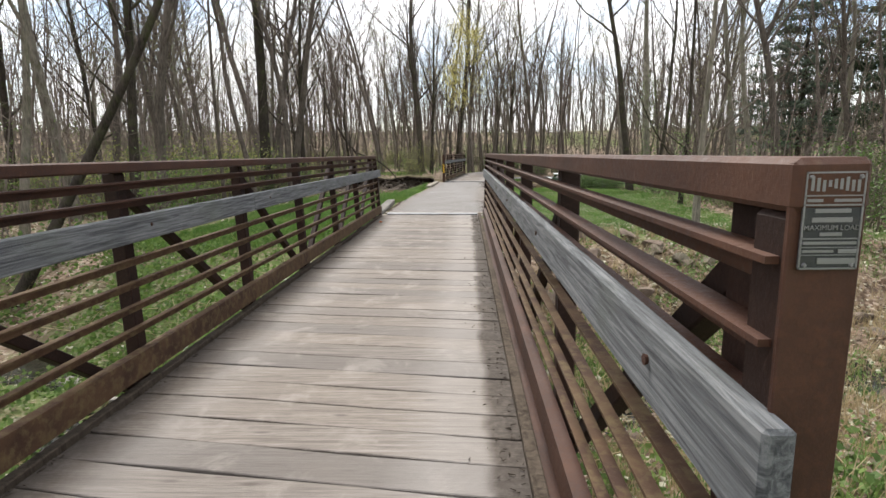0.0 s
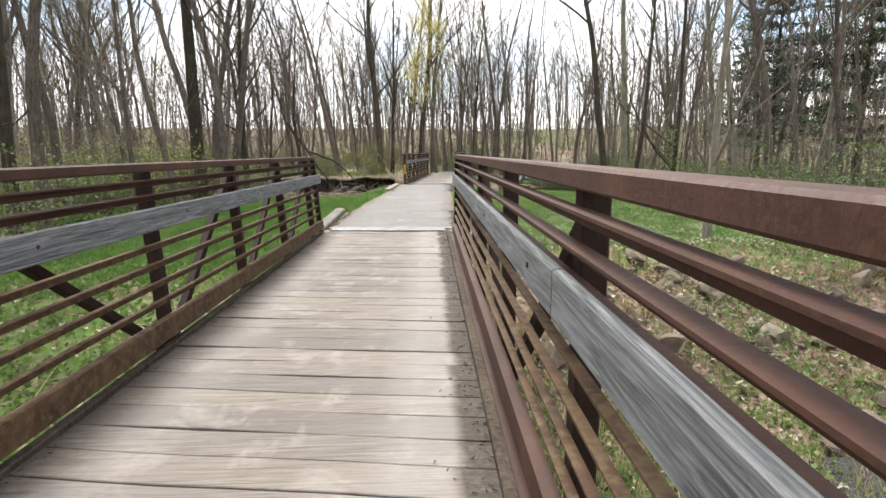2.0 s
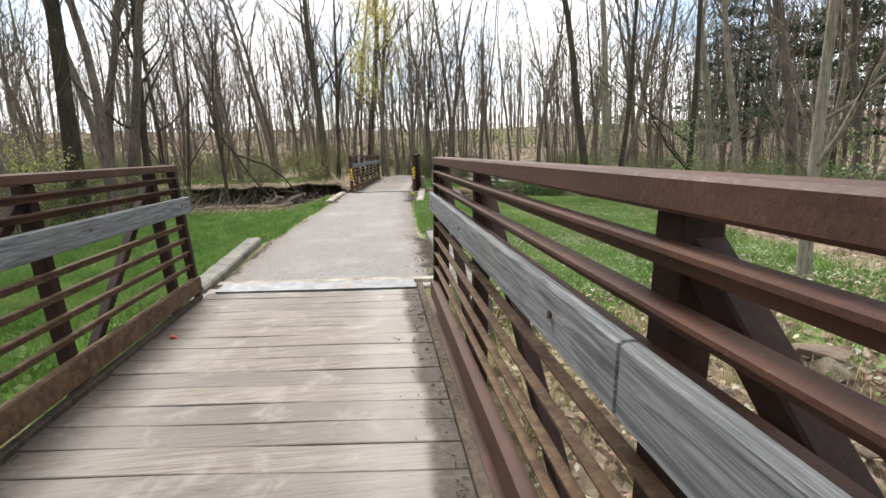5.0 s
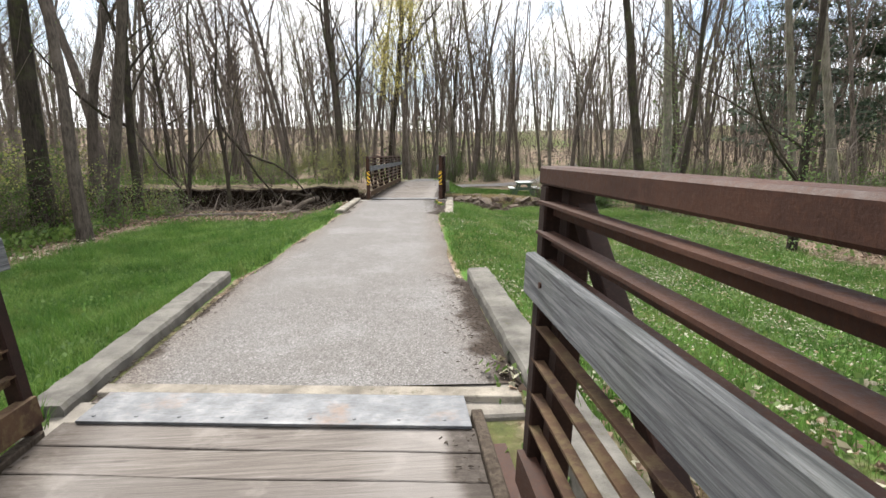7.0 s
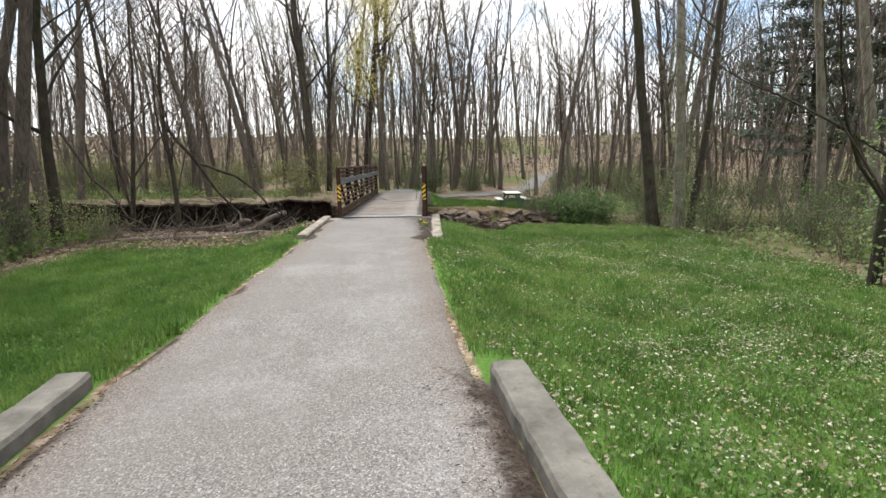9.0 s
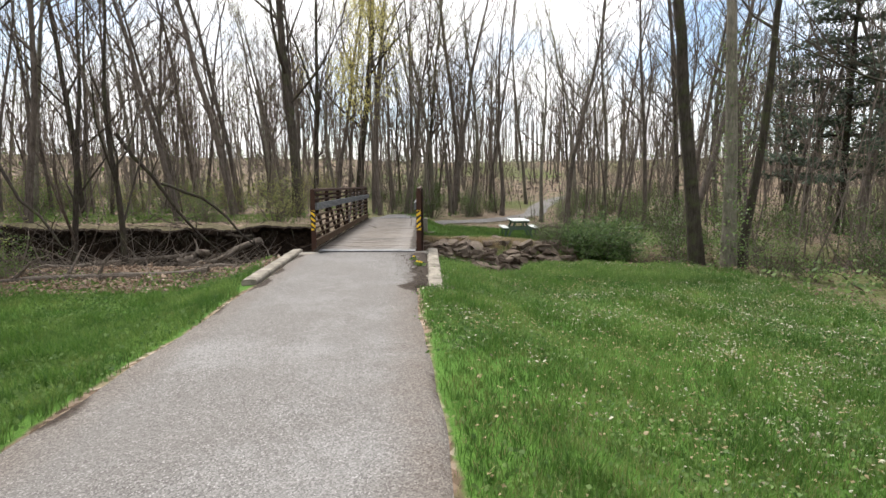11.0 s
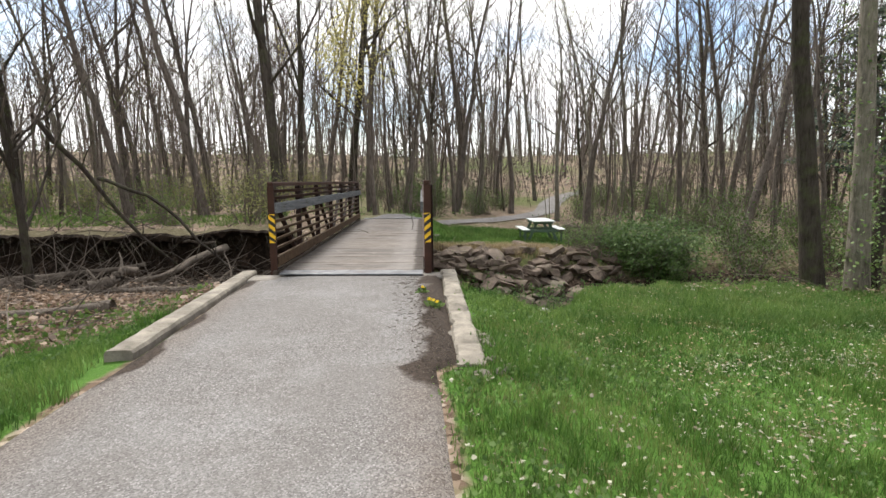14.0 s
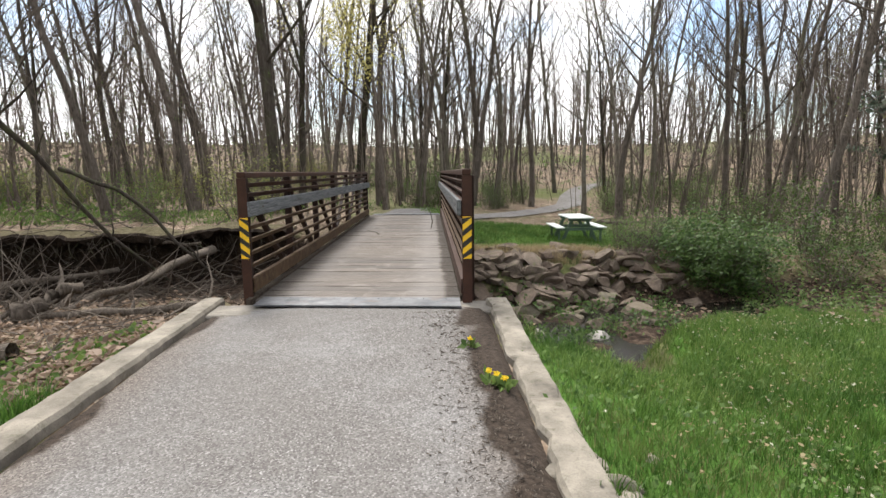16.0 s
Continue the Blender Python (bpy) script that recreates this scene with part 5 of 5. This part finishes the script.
# ---- logs, sticks and brush ----
def log(a, b, r, label, seed, sag=0.0, mat_=None):
    rnd = random.Random(seed)
    a, b = Vector(a), Vector(b)
    pts = [a.lerp(b, i / 8) + Vector((rnd.gauss(0, 0.05), rnd.gauss(0, 0.05), rnd.gauss(0, 0.04) - sag * math.sin(math.pi * i / 8))) for i in range(9)]
    st = ([], [])
    tube(st, pts, [r * (1 - 0.55 * i / 8) * rnd.uniform(0.9, 1.1) for i in range(9)], 8)
    for k in range(3):
        i = rnd.randint(2, 7)
        q = bend(rnd, pts[i], (rnd.uniform(-1, 1), rnd.uniform(-1, 1), rnd.uniform(0.2, 1)), rnd.uniform(0.3, 1.1), 4, 0.25)
        tube(st, q, [r * 0.35, r * 0.28, r * 0.2, r * 0.12, 0.006], 5)
    tagged(smooth(part("fallen_log", st, mat_ or DEADWOOD)), label, "log", group="fallen logs")


def gz(x, y, up=0.1):
    return (x, y, ground_z(x, y) + up)


log((-3.4, 35.8, -0.62), (-4.9, 29.6, -1.22), 0.125, "bleached fallen trunk lying across the stream bank", 1)
log(gz(-2.6, 26.7, 0.08), gz(-6.4, 25.9, 0.08), 0.12, "mossy brown fallen log at the grass edge", 2)
log((-6.4, 36.0, -0.15), (-3.6, 35.8, -0.45), 0.07, "pale bent fallen branch over the muddy bank", 3)
log(gz(-9.5, 31.5), gz(-6.5, 32.5), 0.14, "dark fallen log in the muddy stream bed", 4)
log(gz(-11.5, 33.2, 0.2), gz(-7.5, 34.8, 0.4), 0.11, "dark fallen log against the earth bank", 5)
log(gz(-8.8, 29.4, 0.15), gz(-5.8, 28.4, 0.1), 0.10, "rotting fallen log among dead leaves", 6)
log((-7.2, 33.6, 3.2), gz(-4.2, 35.6, 0.1), 0.07, "broken dark limb leaning down to the bank", 7, 0.3, BARK_DARK)
log((-9.5, 31.0, 2.6), gz(-6.5, 30.0, 0.1), 0.05, "broken hanging limb reaching the ground", 8, 0.25, BARK_DARK)
log(gz(-3.9, 28.9, 0.1), gz(-3.4, 29.6, 0.5), 0.17, "short weathered stump with broken roots", 9)
log(gz(-10.5, 34.0, 0.3), gz(-5.5, 35.3, 0.5), 0.13, "dark fallen trunk under the earth bank", 11)
log(gz(-4.8, 31.8, 0.2), gz(-8.6, 30.6, 0.1), 0.11, "weathered fallen log across the muddy bed", 12)
log(gz(-1.6, 30.2, 0.1), gz(-4.4, 28.6, 0.05), 0.09, "thin bleached log near the kerb", 13)
log((-6.4, 34.8, 1.6), gz(-2.6, 33.8, 0.4), 0.06, "bent dark limb arching over the stream", 14, -0.5, BARK_DARK)
log(gz(9.2, 42.6, 0.12), gz(12.6, 43.2, 0.1), 0.10, "dark fallen log on the grass", 10)


def sticks(name, label, count, place, lmin, lmax, rmax, seed, mat_=None, flat=0.25):
    rnd = random.Random(seed)
    st = ([], [])
    for _ in range(count):
        x, y = place(rnd)
        a = rnd.uniform(0, 6.283)
        q = bend(rnd, gz(x, y, rnd.uniform(0.02, 0.25)), (math.cos(a), math.sin(a), rnd.gauss(0.1, flat)), rnd.uniform(lmin, lmax), 4, 0.28)
        r = rmax * rnd.uniform(0.3, 1.0)
        tube(st, q, [r, r * 0.85, r * 0.65, r * 0.45, r * 0.2], 3)
    tagged(part(name, st, mat_ or DEADWOOD), label, "brush", kind="stuff")


sticks("brush_pile", "tangle of dead branches on the muddy bank", 620, lambda r: (-7.0 + r.gauss(0, 3.6), 33.6 + r.gauss(0, 2.0)), 0.4, 2.4, 0.030, 1, DEADWOOD)
sticks("hanging_brush", "thin dead branches hanging over the muddy bank", 150, lambda r: (-8.0 + r.gauss(0, 2.2), 32.0 + r.gauss(0, 1.6)), 1.2, 4.4, 0.020, 7, DEADWOOD, 0.9)
def bank_roots():
    """Roots that hang from the underside of the bank's lip."""
    rnd = random.Random(11)
    st = ([], [])
    for _ in range(240):
        x = rnd.uniform(-15.5, -2.0)
        edge = 36.5 + 0.8 * math.sin(x * 0.35 + 1.0)
        z = ground_z(x, edge + 1.2) - rnd.uniform(0.05, 0.3)
        q = bend(rnd, (x, edge - rnd.uniform(-0.1, 0.75), z), (rnd.gauss(0, 0.7), rnd.uniform(-0.6, 0.1), -1), rnd.uniform(0.2, 0.95), 4, 0.35)
        r = rnd.uniform(0.004, 0.018)
        tube(st, q, [r, r * 0.85, r * 0.65, r * 0.45, r * 0.2], 4)
    tagged(part("bank_roots", st, BARK_DARK), "tangled roots hanging from the cut earth bank", "roots", kind="stuff")


bank_roots()
sticks("bank_sticks", "dead sticks scattered on the leafy bank", 300, lambda r: (r.uniform(-10, -1.2), r.uniform(25.2, 31)), 0.3, 1.5, 0.014, 2)
sticks("wood_sticks", "dead sticks on the woodland floor", 260, lambda r: (r.choice((-1, 1)) * r.uniform(8.5, 16), r.uniform(4, 28)), 0.5, 1.8, 0.018, 3)
sticks("stream_sticks", "dead stalks in the dry stream bed", 420, lambda r: (r.choice((-1, 1)) * r.uniform(1.8, 7), r.uniform(2, 9)), 0.3, 1.1, 0.007, 4, STRAW, 0.4)


# ---- grass, leaves and low plants ----
def blades(name, label, count, area, keep, hmin, hmax, width, mat_, seed, tuft=3):
    rnd = random.Random(seed)
    verts, faces = [], []
    made = tries = 0
    while made < count and tries < count * 6:
        tries += 1
        x, y = rnd.uniform(area[0], area[1]), rnd.uniform(area[2], area[3])
        if rnd.random() > keep(x, y):
            continue
        z = ground_z(x, y)
        made += 1
        for _ in range(tuft):
            px, py = x + rnd.gauss(0, 0.025), y + rnd.gauss(0, 0.025)
            a, h = rnd.uniform(0, 6.283), rnd.uniform(hmin, hmax) * (1.0 + 0.45 * fbm(x, y, 0.45))
            ca, sa = math.cos(a) * width, math.sin(a) * width
            lx, ly = rnd.gauss(0, 0.4) * h, rnd.gauss(0, 0.4) * h
            i = len(verts)
            verts.extend(((px - ca, py - sa, z - 0.01), (px + ca, py + sa, z - 0.01), (px + ca * 0.7 + lx * 0.4, py + sa * 0.7 + ly * 0.4, z + h * 0.6), (px - ca * 0.7 + lx * 0.4, py - sa * 0.7 + ly * 0.4, z + h * 0.6), (px + lx, py + ly, z + h)))
            faces.append((i, i + 1, i + 2, i + 3))
            faces.append((i + 3, i + 2, i + 4))
    tagged(part(name, (verts, faces), mat_), label, "grass", kind="stuff")


def lawn_keep(x, y):
    if left_edge(y) - 0.02 < x < right_edge(y) + 0.02 and 11.8 < y < 27.2:
        return 0.0
    if 12.3 < y < 15.9 and (-1.58 < x < -1.1 or 1.4 < x < 1.78):
        return 0.0
    if 22.5 < y < 27.1 and (-0.98 < x < -0.4 or 1.7 < x < 2.08 + 0.097 * (y - 22.6)):
        return 0.0
    return turf_amount(x, y) ** 1.5


blades("grass", "short fresh green grass beside the path", 56000, (1.3, 10.5, 11.5, 27.4), lawn_keep, 0.035, 0.095, 0.0032, GRASS, 1)
blades("grass_bank", "fresh green grass on the bank beside the path", 38000, (-7.0, -0.5, 9.5, 26.6), lawn_keep, 0.05, 0.14, 0.0036, GRASS, 2)
def clump_keep(x, y):
    return lawn_keep(x, y) * smoothstep(0.05, 0.5, fbm(x + 11, y, 1.7))


blades("grass_clumps", "taller dark clumps of grass in the lawn", 3600, (1.3, 10.5, 11.5, 27.4), clump_keep, 0.07, 0.17, 0.0036, GRASS_DARK, 21, 7)
blades("grass_bank_clumps", "taller dark clumps of grass on the bank", 5200, (-7.0, -0.5, 9.5, 26.6), clump_keep, 0.09, 0.22, 0.004, GRASS_DARK, 22, 7)
blades("lawn_thatch", "dry straw-coloured thatch between the grass blades", 15000, (1.3, 10.5, 11.5, 27.4), lambda x, y: lawn_keep(x, y) * (0.4 + 0.7 * fbm(x + 4, y, 0.9)), 0.02, 0.06, 0.003, THATCH, 23, 3)
blades("grass_glade", "green grass round the picnic table", 9000, (2.2, 11.5, 33.8, 43.5), lawn_keep, 0.06, 0.14, 0.008, GRASS, 3)
blades("grass_stream_edge", "rough grass hanging over the edge of the stream", 7000, (2.45, 8.5, 24.4, 28.6), lambda x, y: 0.9 * (1 - smoothstep(0.45, 0.8, stream_two(x, y))) * smoothstep(0.0, 0.25, x - 2.32 - 0.09 * (y - 24.5)), 0.06, 0.16, 0.004, GRASS, 26, 4)
blades("dry_grass", "tufts of straw-coloured dead grass on the bank", 1500, (2.4, 8.4, 33.1, 34.3), lambda x, y: 0.35 + 0.9 * fbm(x, y, 0.9), 0.08, 0.24, 0.006, STRAW, 4, 6)
blades("dry_grass_stream", "straw-coloured dead grass by the dry stream", 2600, (1.6, 8, 1.5, 11.5), lambda x, y: 0.35 + 0.4 * fbm(x, y, 0.5), 0.08, 0.25, 0.005, STRAW, 5, 5)


blades("rough_grass_right", "rough tufts of green grass by the dry stream", 5000, (1.5, 10, 0.5, 12.5), lambda x, y: 0.25 + 0.7 * fbm(x + 2, y, 0.45), 0.06, 0.20, 0.005, GRASS, 9, 4)
blades("grass_far_bank", "rough green grass along the top of the earth bank", 3000, (-17, -2.2, 37.6, 42.5), lambda x, y: 0.45 + 0.6 * fbm(x, y, 0.3), 0.08, 0.2, 0.008, GRASS, 6)


def low_plants(name, label, count, area, keep, size, mat_, seed, n=7, up=0.12):
    rnd = random.Random(seed)
    st = ([], [])
    made = tries = 0
    while made < count and tries < count * 8:
        tries += 1
        x, y = rnd.uniform(area[0], area[1]), rnd.uniform(area[2], area[3])
        if rnd.random() > keep(x, y):
            continue
        made += 1
        c = Vector((x, y, ground_z(x, y)))
        for _ in range(n):
            leaf_quad(st, c + Vector((rnd.gauss(0, 0.09), rnd.gauss(0, 0.09), rnd.random() * up)), size * rnd.uniform(0.6, 1.4), rnd)
    tagged(part(name, st, mat_), label, "plants", kind="stuff")


low_plants("ground_plants", "low leafy green plants under the bridge", 2900, (-7.5, -1.35, 0.5, 11.5), lambda x, y: 0.55 + 0.6 * fbm(x, y, 0.45), 0.07, LEAF_GREEN, 1)
low_plants("ground_plants_right", "low leafy green plants by the dry stream", 3000, (1.35, 9.0, 0.5, 13.0), lambda x, y: 0.22 + 0.6 * fbm(x + 3, y, 0.4), 0.06, LEAF_GREEN, 2)
low_plants("lawn_weeds", "small broad-leaved weeds spread through the lawn", 6500, (1.6, 10.0, 11.8, 27.0), lambda x, y: lawn_keep(x, y) * (0.35 + 0.8 * fbm(x + 9, y, 0.6)), 0.036, LEAF_WEED, 24, 6, 0.06)
low_plants("bank_weeds", "small broad-leaved weeds in the grass on the bank", 3500, (-6.5, -0.6, 10.0, 26.0), lambda x, y: lawn_keep(x, y) * (0.35 + 0.8 * fbm(x + 9, y, 0.6)), 0.040, LEAF_WEED, 25, 6, 0.08)
low_plants("edge_plants", "fresh green undergrowth along the edge of the grass", 1100, (-12.0, -6.6, 16.5, 27.0), lambda x, y: 0.5 + 0.6 * fbm(x, y, 0.3), 0.09, LEAF_GREEN, 8, 9, 0.35)
low_plants("bank_plants", "low leafy green plants beside the kerb", 700, (-6.0, -0.9, 24.6, 27.2), lambda x, y: 0.35 + 0.6 * fbm(x, y, 0.6), 0.06, LEAF_GREEN, 3, 6, 0.06)
low_plants("shade_plants", "low green plants at the edge of the wood", 2600, (8.5, 17, 28, 44), lambda x, y: 0.5 + 0.6 * fbm(x, y, 0.25), 0.07, LEAF_GREEN, 5, 9, 0.25)
low_plants("stream_plants", "green leafy plants in the stony stream bed", 240, (3.4, 7.5, 29.6, 32.2), lambda x, y: 0.6 + 0.7 * fbm(x, y, 0.6), 0.07, LEAF_DARK, 6, 10, 0.2)
low_plants("wood_plants", "fresh green undergrowth in the wood", 5200, (-26, 30, 3, 66), lambda x, y: (0.35 + 0.6 * fbm(x, y, 0.12)) if free(x, y) else 0.0, 0.10, LEAF_GREEN, 4, 8, 0.4)


def flat_leaves(name, label, count, area, keep, size, mat_, seed):
    rnd = random.Random(seed)
    verts, faces = [], []
    made = tries = 0
    while made < count and tries < count * 8:
        tries += 1
        x, y = rnd.uniform(area[0], area[1]), rnd.uniform(area[2], area[3])
        if rnd.random() > keep(x, y):
            continue
        made += 1
        z, a, s = ground_z(x, y) + rnd.uniform(0.02, 0.08), rnd.uniform(0, 6.283), size * rnd.uniform(0.35, 1.5)
        i = len(verts)
        for k in range(6):
            b, q = a + k * math.pi / 3, rnd.uniform(0.35, 1.1)
            verts.append((x + math.cos(b) * s * q, y + math.sin(b) * s * q, z + rnd.uniform(-0.5, 0.7) * s))
        faces.append(tuple(range(i, i + 6)))
    tagged(part(name, (verts, faces), mat_), label, "leaves", kind="stuff")


flat_leaves("lawn_leaves", "pale dry leaves scattered over the lawn", 16000, (1.6, 10, 11.8, 27.0), lambda x, y: lawn_keep(x, y) * (0.10 + 0.22 * smoothstep(2.5, 4.5, x) + 0.45 * (1 - smoothstep(13.5, 18.0, y)) + 0.45 * fbm(x, y, 0.5)) * (0.25 + 1.3 * smoothstep(-0.2, 0.6, fbm(x, y + 5, 1.5))), 0.014, DEADLEAF, 1)
flat_leaves("lawn_brown_leaves", "brown and tan dead leaves lying in the lawn", 9000, (1.6, 10, 11.8, 27.0), lambda x, y: lawn_keep(x, y) * (0.12 + 0.3 * smoothstep(2.0, 4.5, x) + 0.7 * fbm(x + 3, y, 0.8)), 0.013, STRAW, 9)
flat_leaves("bank_leaves", "dry brown leaves on the bank", 20000, (-12, -0.9, 24.6, 34.5), lambda x, y: 0.9 * (1 - smoothstep(32.0, 34.8, y)), 0.045, BROWNLEAF, 2)
flat_leaves("stream_leaves", "dry brown leaves in the dry stream bed", 8000, (1.4, 9.0, 1.0, 12.5), lambda x, y: 0.75, 0.036, BROWNLEAF, 3)
flat_leaves("stream_pale_leaves", "pale bleached leaves in the dry stream bed", 5000, (1.4, 10.0, 1.0, 13.0), lambda x, y: 0.5 + 0.5 * fbm(x, y, 0.6), 0.038, DEADLEAF, 7)
flat_leaves("wood_leaves", "dry leaves under the trees", 4200, (8.0, 20.0, 6.0, 34.0), lambda x, y: 0.8 if free(x, y) else 0.0, 0.05, BROWNLEAF, 4)
flat_leaves("left_wood_leaves", "pale brown leaves under the bare trees", 6000, (-26, -6.5, 2.0, 26.0), lambda x, y: 0.8 if free(x, y) else 0.0, 0.06, BROWNLEAF, 8)
flat_leaves("far_bank_leaves", "brown leaves on the bank beside the bush", 3000, (6.5, 14, 26.6, 36), lambda x, y: 0.8, 0.05, BROWNLEAF, 6)
flat_leaves("left_leaves", "dry leaves beside the dry stream", 4200, (-14.0, -1.4, 1.0, 22.0), lambda x, y: 0.0 if x > -6 and y > 9.5 else 0.5, 0.045, DEADLEAF, 5)


# ---- picnic table ----
def picnic_table(m):
    top_m = mat_plain("table_pale_boards", (0.58, 0.61, 0.59), 0.6, 0.0, (0.30, 0.32, 0.28))
    leg_m = mat_plain("table_green_frame", (0.07, 0.11, 0.08), 0.6, 0.0, (0.05, 0.07, 0.05))
    root = tagged(new("picnic_table"), "pale-topped picnic table with two benches on the grass", "table")
    for k in range(5):
        part("tabletop_board", box(-0.37 + 0.15 * k, -0.37 + 0.15 * k + 0.14, -0.78, 0.78, 0.715, 0.755, 0.006), top_m, root)
    for s in (-1, 1):
        for k in range(2):
            x = s * 0.64 + (k - 1) * 0.135
            part("bench_board", box(x, x + 0.128, -0.78, 0.78, 0.425, 0.463, 0.006), top_m, root)
    for y in (-0.52, 0.52):
        part("bench_bearer", box(-0.72, 0.72, y - 0.02, y + 0.02, 0.335, 0.423, 0.004), leg_m, root)
        part("top_bearer", box(-0.36, 0.36, y - 0.02, y + 0.02, 0.63, 0.713, 0.004), leg_m, root)
        for s in (-1, 1):
            d = Vector((s * 0.36, 0, -0.80))
            q = Vector((0, 0, 1)).rotation_difference(d.normalized()).to_matrix().to_4x4()
            part("leg", box(-0.045, 0.045, -0.02, 0.02, 0, d.length, 0.004), leg_m, root, at=Matrix.Translation((s * 0.20, y + 0.042, 0.715)) @ q)
            part("bench_post", box(s * 0.64 - 0.03, s * 0.64 + 0.03, y - 0.065, y - 0.022, -0.08, 0.423, 0.004), leg_m, root)
    root.matrix_basis = m


picnic_table(pose(7.3, 37.4, ground_z(7.3, 37.4), 0, 0, -6))


# ---- dandelions by the kerb ----
def dandelions():
    yel = mat_leaf("dandelion_yellow", (0.75, 0.55, 0.02), (0.9, 0.72, 0.05))
    rnd = random.Random(3)
    for k, (x, y) in enumerate(((1.86, 24.35), (1.90, 24.28), (1.83, 24.42), (1.82, 25.1))):
        root = tagged(new("dandelion"), "yellow dandelion in the dirt beside the kerb", "flower", group="dandelions")
        st = ([], [])
        for _ in range(26):
            leaf_quad(st, Vector((rnd.gauss(0, 0.006), rnd.gauss(0, 0.006), 0.07)), 0.022, rnd)
        part("flower_head", st, yel, root)
        sm = ([], [])
        tube(sm, [Vector((0, 0, -0.01)), Vector((0.004, 0, 0.04)), Vector((0, 0, 0.07))], [0.002, 0.002, 0.002], 4)
        part("stalk", sm, LEAF_GREEN, root)
        lf = ([], [])
        for _ in range(12):
            leaf_quad(lf, Vector((rnd.gauss(0, 0.02), rnd.gauss(0, 0.02), 0.012)), 0.08, rnd)
        part("rosette", lf, LEAF_GREEN, root)
        root.matrix_basis = pose(x, y, 0.0)


dandelions()


# ---- litter on the deck and path ----
def crumbs(name, label, count, place, size, mat_, seed):
    rnd = random.Random(seed)
    st = ([], [])
    for _ in range(count):
        x, y, z = place(rnd)
        a, ln = rnd.uniform(0, 6.283), size * rnd.uniform(0.4, 1.6)
        tube(st, [Vector((x, y, z)), Vector((x + math.cos(a) * ln, y + math.sin(a) * ln, z + 0.002))], [ln * 0.16, ln * 0.08], 4)
    tagged(part(name, st, mat_), label, "litter", kind="stuff")


crumbs("deck_litter", "dirt crumbs and bits of twig along the deck edge", 900, lambda r: (r.choice((1.12 - abs(r.gauss(0, 0.06)), 1.12 - abs(r.gauss(0, 0.12)), -1.11 + abs(r.gauss(0, 0.03)))), r.uniform(0.4, 11.9), 0.008), 0.018, EDGE, 1)
crumbs("path_litter", "bits of bark and twig on the gravel edge", 1100, lambda r: (r.choice((1.45 - abs(r.gauss(0, 0.16)), -1.15 + abs(r.gauss(0, 0.06)))), r.uniform(12.5, 15.6), 0.010), 0.017, EDGE, 2)
crumbs("path_litter_far", "bits of bark and twig on the dark path edge", 1300, lambda r: (1.85 - abs(r.gauss(0, 0.2)), r.uniform(22.3, 26.2), 0.010), 0.018, DEADWOOD, 3)
leafbit = ([], [])
tube(leafbit, [Vector((0, 0, 0)), Vector((0.03, 0.01, 0.012)), Vector((0.07, 0.0, 0.004))], [0.004, 0.022, 0.003], 6)
red = mat_leaf("rust_red_leaf", (0.42, 0.11, 0.04), (0.48, 0.14, 0.05))
tagged(part("leaf", leafbit, red, at=pose(-0.98, 10.75, 0.006)), "single rust-red curled leaf on the deck", "leaf")
